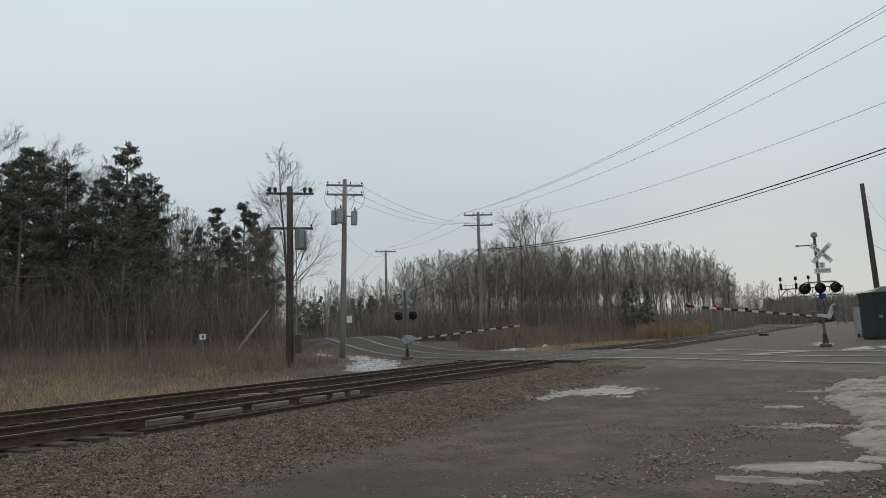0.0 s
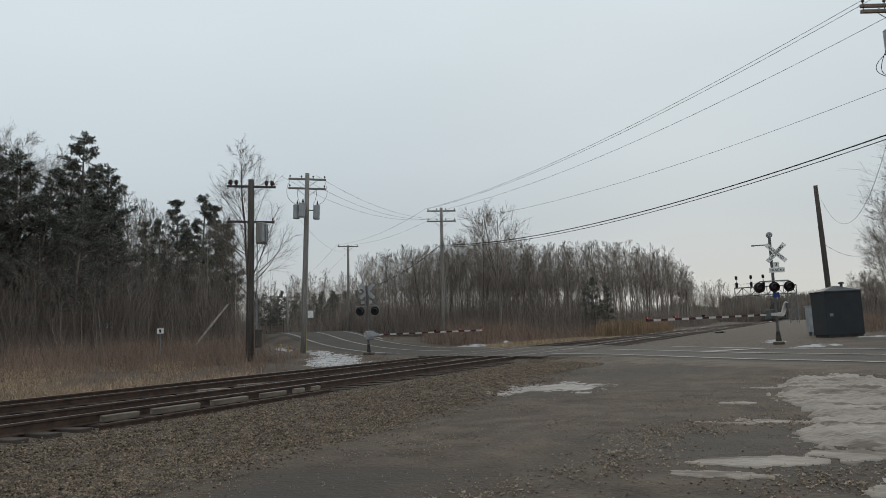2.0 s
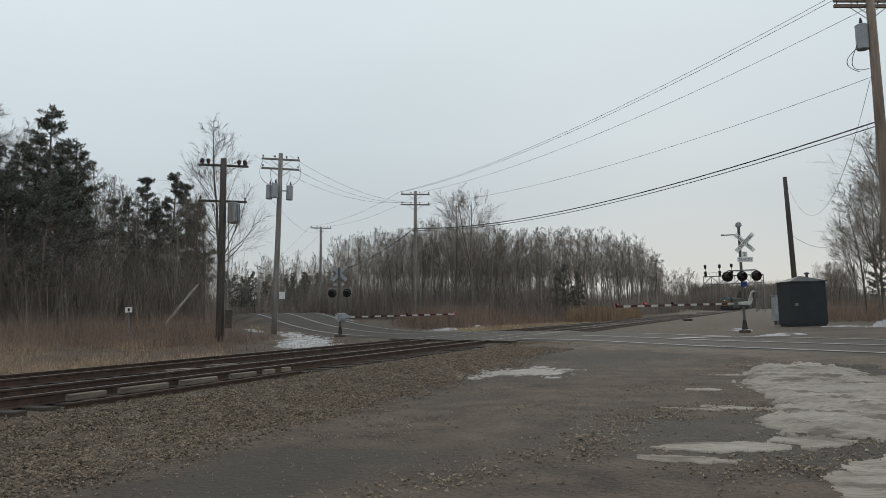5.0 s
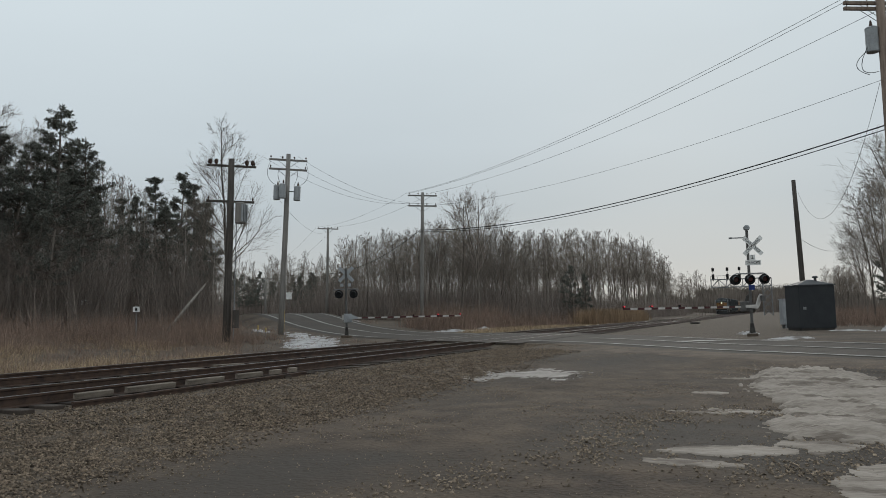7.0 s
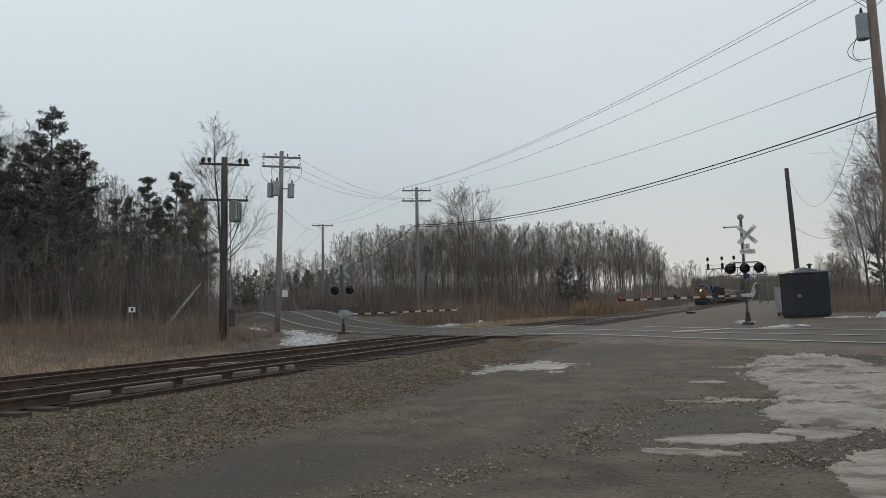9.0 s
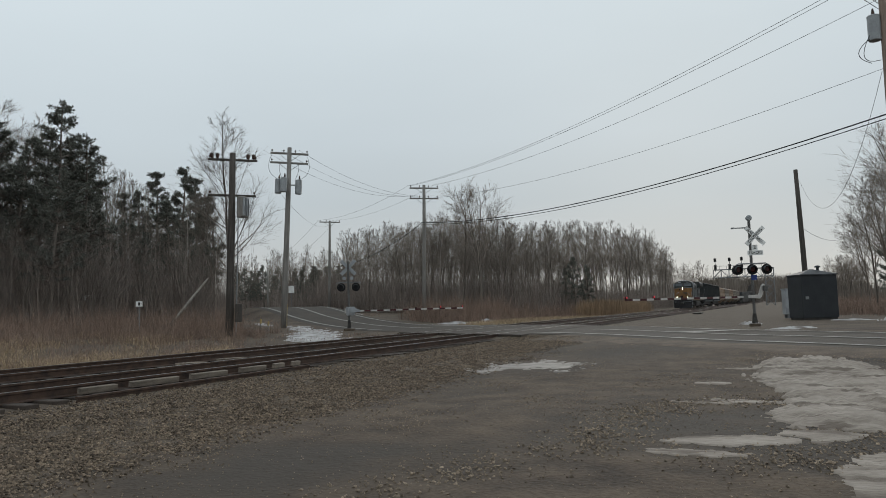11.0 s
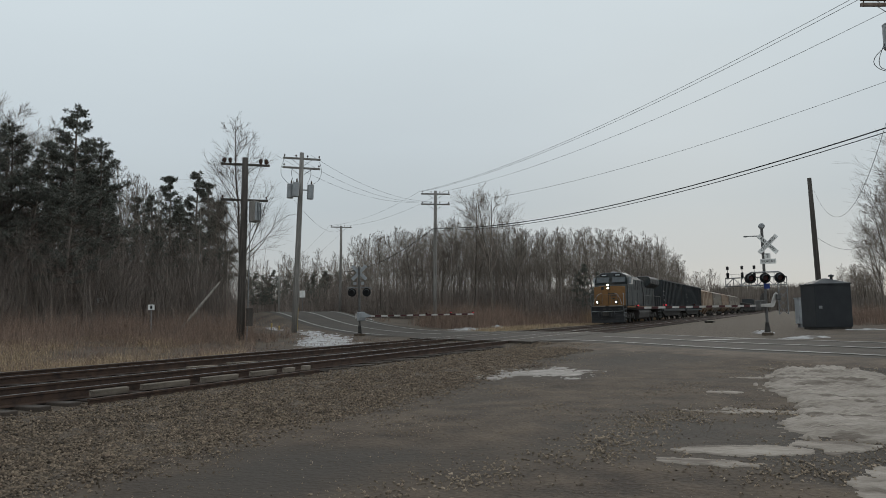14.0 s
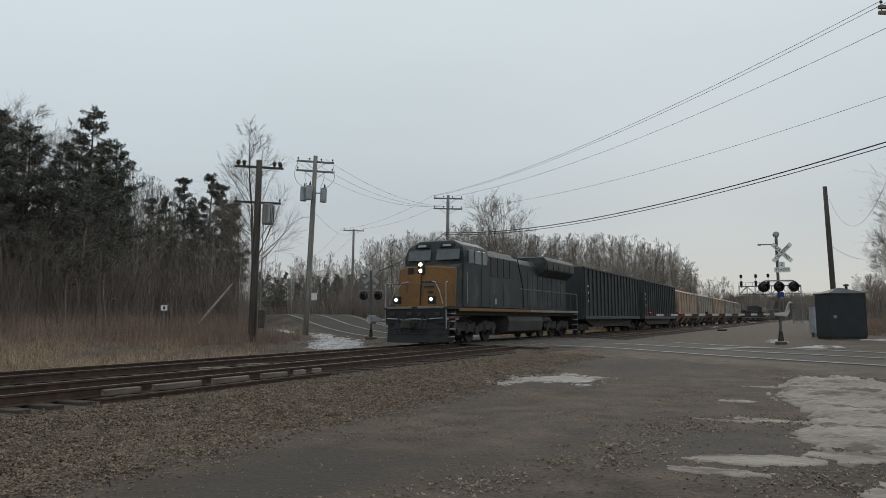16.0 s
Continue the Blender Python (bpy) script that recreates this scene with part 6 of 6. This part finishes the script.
    for s in (-1, 1):
        for k in range(4):
            part("vent_panel", Shape().box(4.75 + 0.85 * k, s * 1.47, 3.62, 0.62, 0.03, 0.95), M_BLACK, h1, "dark louvred vent", 0.01)
        part("equipment_door", Shape().box(6.4, s * 1.47, 2.3, 0.7, 0.02, 1.1), M_LOCO_DARK, h1, "", 0.006)
        part("small_plate", Shape().box(5.0, s * 1.475, 1.95, 0.22, 0.02, 0.28), M_CAN, h1, "small pale plate")
    hood = part("engine_hood", Shape().prism([(-0.98, 1.62), (-0.98, 4.1), (-0.7, 4.4), (0.7, 4.4), (0.98, 4.1), (0.98, 1.62)], 0, 8.1, 18.6), M_LOCO_DARK, t, "", 0.03)
    for s in (-1, 1):
        for k in range(11):
            part("hood_door", Shape().box(8.75 + 0.9 * k, s * 0.985, 2.75, 0.78, 0.03, 1.9), M_LOCO_DARK, hood, "", 0.008)
        part("brace", Shape().tube([(8.15, s * 1.48, 4.2), (8.9, s * 1.5, 2.7), (8.9, s * 1.5, 1.65)], 0.03, 6), M_BLACK, t, "dark slanting brace")
    part("exhaust_stack", Shape().box(10.6, 0, 4.5, 1.1, 0.6, 0.3), M_UNDER, hood, "", 0.03)
    rad = Shape().prism([(-0.98, 3.55), (-1.52, 3.95), (-1.55, 4.5), (-1.35, 4.7), (1.35, 4.7), (1.55, 4.5), (1.52, 3.95), (0.98, 3.55)], 0, 12.9, 18.7)
    r = part("radiator", rad, M_LOCO_DARK, t, "overhanging radiator housing", 0.03)
    part("radiator_roof", Shape().box(15.8, 0, 4.715, 5.6, 2.6, 0.04), M_LOCO_ROOF, r, "grey radiator roof", 0.01)
    for s in (-1, 1):
        for k in range(5):
            part("grille", Shape().box(13.6 + 1.1 * k, s * 1.54, 4.22, 0.95, 0.03, 0.42), M_BLACK, r, "dark radiator grille")
    part("rear_plate", Shape().box(18.72, 0, 2.9, 0.05, 1.8, 1.6), M_LOCO_GOLD, t, "golden rear panel", 0.02)
    part("rear_marker", Shape().box(18.74, -1.2, 4.3, 0.04, 0.45, 0.28), M_WHITE, r, "white unreadable lettering bar")
    for s in (-1, 1):
        rail_bar(t, [(8.3, s * 1.52, 2.68), (19.2, s * 1.52, 2.68)], 0.022)
        for k in range(9):
            rail_bar(t, [(8.5 + 1.33 * k, s * 1.52, 1.6), (8.5 + 1.33 * k, s * 1.52, 2.68)], 0.018)
        for k in range(4):
            part("rear_step", Shape().box(19.0, s * 1.42, 0.4 + 0.33 * k, 0.5, 0.22, 0.04), M_CAN, t, "grey steel step")
        rail_bar(t, [(19.3, s * 1.52, 0.5), (19.3, s * 1.52, 2.68), (18.9, s * 1.52, 2.68)], 0.024)
    part("end_plate", Shape().box(19.4, 0, 1.1, 0.1, 3.0, 0.95), M_UNDER, t)
    part("rear_coupler", Shape().box(19.85, 0, 0.85, 0.9, 0.3, 0.3), M_UNDER, t, "", 0.03)
    part("antenna_dome", Shape().tube([(2.6, 0, 4.66), (2.6, 0, 4.78), (2.6, 0, 4.82)], [0.3, 0.26, 0.1], 14), M_LOCO_ROOF, t)
    return t, wheels


def build_hopper(mat, length, height, label, ribs, sill=1.15, taper=0.0, marks=True, flare=False):
    """A freight car with ribbed sides; its front end is at local x = 0."""
    t = thing("freight_car", pose(0, FAR_Y, 0), label, "freight car", "freight cars")
    wheels = bogie(t, 2.1, 1.78, 2, 0.46, 0.55, 0.98) + bogie(t, length - 2.1, 1.78, 2, 0.46, 0.55, 0.98)
    hw = 1.48
    body = Shape()
    if flare:
        prof = [(-hw, sill + 0.5), (-hw - 0.04, height * 0.6), (-hw + 0.1, height - 0.35), (-0.9, height), (0.9, height), (hw - 0.1, height - 0.35), (hw + 0.04, height * 0.6), (hw, sill + 0.5), (1.0, sill), (-1.0, sill)]
    else:
        prof = [(-hw, sill), (-hw, height), (hw, height), (hw, sill)]
    body.prism(prof, 0, 0.7, length - 0.7)
    b = part("body", body, mat, t, "", 0.02)
    n = ribs
    for s in (-1, 1):
        for k in range(n):
            x = 0.9 + (length - 1.8) * k / (n - 1)
            if flare:
                part("rib", Shape().box(x, s * (hw + 0.03), (sill + height) / 2 + 0.1, 0.1, 0.08, height - sill - 0.9), mat, b)
            else:
                part("rib", Shape().box(x, s * (hw + 0.05), (sill + height) / 2, 0.12, 0.1, height - sill - 0.04), mat, b, "", 0.012)
        part("top_chord", Shape().box(length / 2, s * (hw + 0.04 - (0.15 if flare else 0)), height - (0.32 if flare else 0.06), length - 1.3, 0.16, 0.14), mat, b, "", 0.01)
        part("side_sill", Shape().box(length / 2, s * (hw + 0.03), sill + 0.02 + (0.45 if flare else 0), length - 1.3, 0.16, 0.22), mat, b, "", 0.01)
        if marks:
            for k, zz in enumerate((height * 0.72, height * 0.62, height * 0.5)):
                part("lettering_bar", Shape().box(2.0, s * (hw + 0.012), zz, 0.5 - 0.1 * k, 0.02, 0.16), M_WHITE, b, "white unreadable lettering")
        for x in (0.35, length - 0.35):
            part("ladder", Shape().box(x, s * 1.4, (sill + height) / 2 - 0.2, 0.05, 0.05, height - sill - 0.3).box(x + 0.35 * (1 if x < 1 else -1), s * 1.4, (sill + height) / 2 - 0.2, 0.05, 0.05, height - sill - 0.3), mat, t)
    if flare:
        for k in range(3):
            xx = length * (0.25 + 0.25 * k)
            part("outlet_gate", Shape().add([(xx - 1.4, -1.0, sill), (xx + 1.4, -1.0, sill), (xx + 1.4, 1.0, sill), (xx - 1.4, 1.0, sill), (xx - 0.4, -0.5, 0.45), (xx + 0.4, -0.5, 0.45), (xx + 0.4, 0.5, 0.45), (xx - 0.4, 0.5, 0.45)],
                                             [(0, 1, 2, 3), (7, 6, 5, 4), (0, 4, 5, 1), (1, 5, 6, 2), (2, 6, 7, 3), (3, 7, 4, 0)]), mat, t, "sloping hopper bottom")
        part("roof_walk", Shape().box(length / 2, 0, height + 0.12, length - 2, 0.6, 0.05), M_GALV, t)
    else:
        part("underbody", Shape().prism([(1.5, sill), (length - 1.5, sill), (length - 4.2, 0.5), (4.2, 0.5)], 1, -1.2, 1.2), M_UNDER, t, "dark underbody")
    part("centre_sill", Shape().box(length / 2, 0, 0.95, length, 0.4, 0.35), M_UNDER, t)
    for x in (0.0, length):
        part("coupler", Shape().box(x, 0, 0.85, 0.9, 0.28, 0.28), M_UNDER, t)
        part("end_frame", Shape().box(0.55 if x < 1 else length - 0.55, 0, sill + 0.05, 0.16, 2.9, 0.3), mat, t)
    return t, wheels


def slide(t):
    """How far along the line the headlight stands at t seconds; the train is slowing."""
    u = 16.0 - t
    return 29.6 + 18.6 * u + 0.42 * u * u


def build_train():
    loco, loco_wheels = build_locomotive()
    cars, wheels = [], [(loco_wheels, 0)]
    x = 20.4
    navy, navy_w = build_hopper(M_HOPPER_BLUE, 19.6, 4.65, "faded navy blue ribbed high-sided freight car", 17)
    tan, _ = build_hopper(M_HOPPER_TAN, 17.6, 4.5, "weathered tan covered hopper car with spray-painted sides", 8, 1.2, 0, False, True)
    grey, _ = build_hopper(M_HOPPER_GREY, 17.6, 4.5, "weathered grey covered hopper car", 8, 1.2, 0, True, True)
    low, _ = build_hopper(M_GONDOLA, 19.6, 3.0, "low dark gondola car", 15, 1.15, 0, False)
    # sprayed shapes along the tan car's sides
    rng = random.Random(9)
    body = [c for c in tan.children if c.name.startswith("body")][0]
    for k in range(14):
        w = rng.uniform(0.7, 1.6)
        part("sprayed_mark", Shape().box(1.6 + 14.4 * k / 14 + rng.uniform(0, 0.5), -1.475, rng.uniform(2.0, 3.1), w, 0.012, rng.uniform(0.5, 1.1), pose(0, 0, 0, 0, rng.uniform(-25, 25), 0).to_3x3()), M_GRAFFITI if k % 2 else M_LOCO_GOLD, body, "spray-painted shape")
    order = [navy, navy, tan, grey, tan, grey, grey, low, low, low, navy, low, grey]
    lengths = {navy: 19.6, tan: 17.6, grey: 17.6, low: 19.6}
    done = set()
    for kind in order:
        car = kind if kind not in done else copy_thing(kind, kind.matrix_basis)
        done.add(kind)
        cars.append((car, x))
        x += lengths[kind] + 0.9
    return loco, loco_wheels, cars


locomotive, locomotive_wheels, freight_cars = build_train()


# ---------------------------------------------------------------- what moves
def motions():
    times = [k * 0.5 for k in range(33)]
    walk(locomotive, [(t, pose(slide(t), FAR_Y, 0)) for t in times])
    for car, off in freight_cars:
        walk(car, [(t, pose(slide(t) + off, FAR_Y, 0)) for t in times])
    # the wheels roll over the last stretch, frame by frame
    for w, r in locomotive_wheels:
        m = w.matrix_basis.copy()
        spin = lambda t: math.degrees((slide(t) - slide(16.0)) / r)
        rows = [(0.0, m @ pose(0, 0, 0, 0, spin(11.8), 0))]
        rows += [(t, m @ pose(0, 0, 0, 0, spin(t), 0)) for t in [11.8 + k / 30 for k in range(127)]]
        walk(w, rows)
    near = near_arm.matrix_basis.copy()
    walk(near_arm, [(t, near @ pose(0, 0, 0, 0, -a, 0)) for t, a in ((0.0, 5.3), (0.5, 3.0), (1.0, 0.8), (1.5, 0.0), (2.0, -0.2), (3.0, 0.0), (16.0, 0.0))])
    far = far_arm.matrix_basis.copy()
    walk(far_arm, [(t, far @ pose(0, 0, 0, 0, -a, 0)) for t, a in ((0.0, 4.2), (0.5, 2.2), (1.0, 0.6), (1.5, 0.0), (2.0, 0.0), (16.0, 0.0))])


motions()
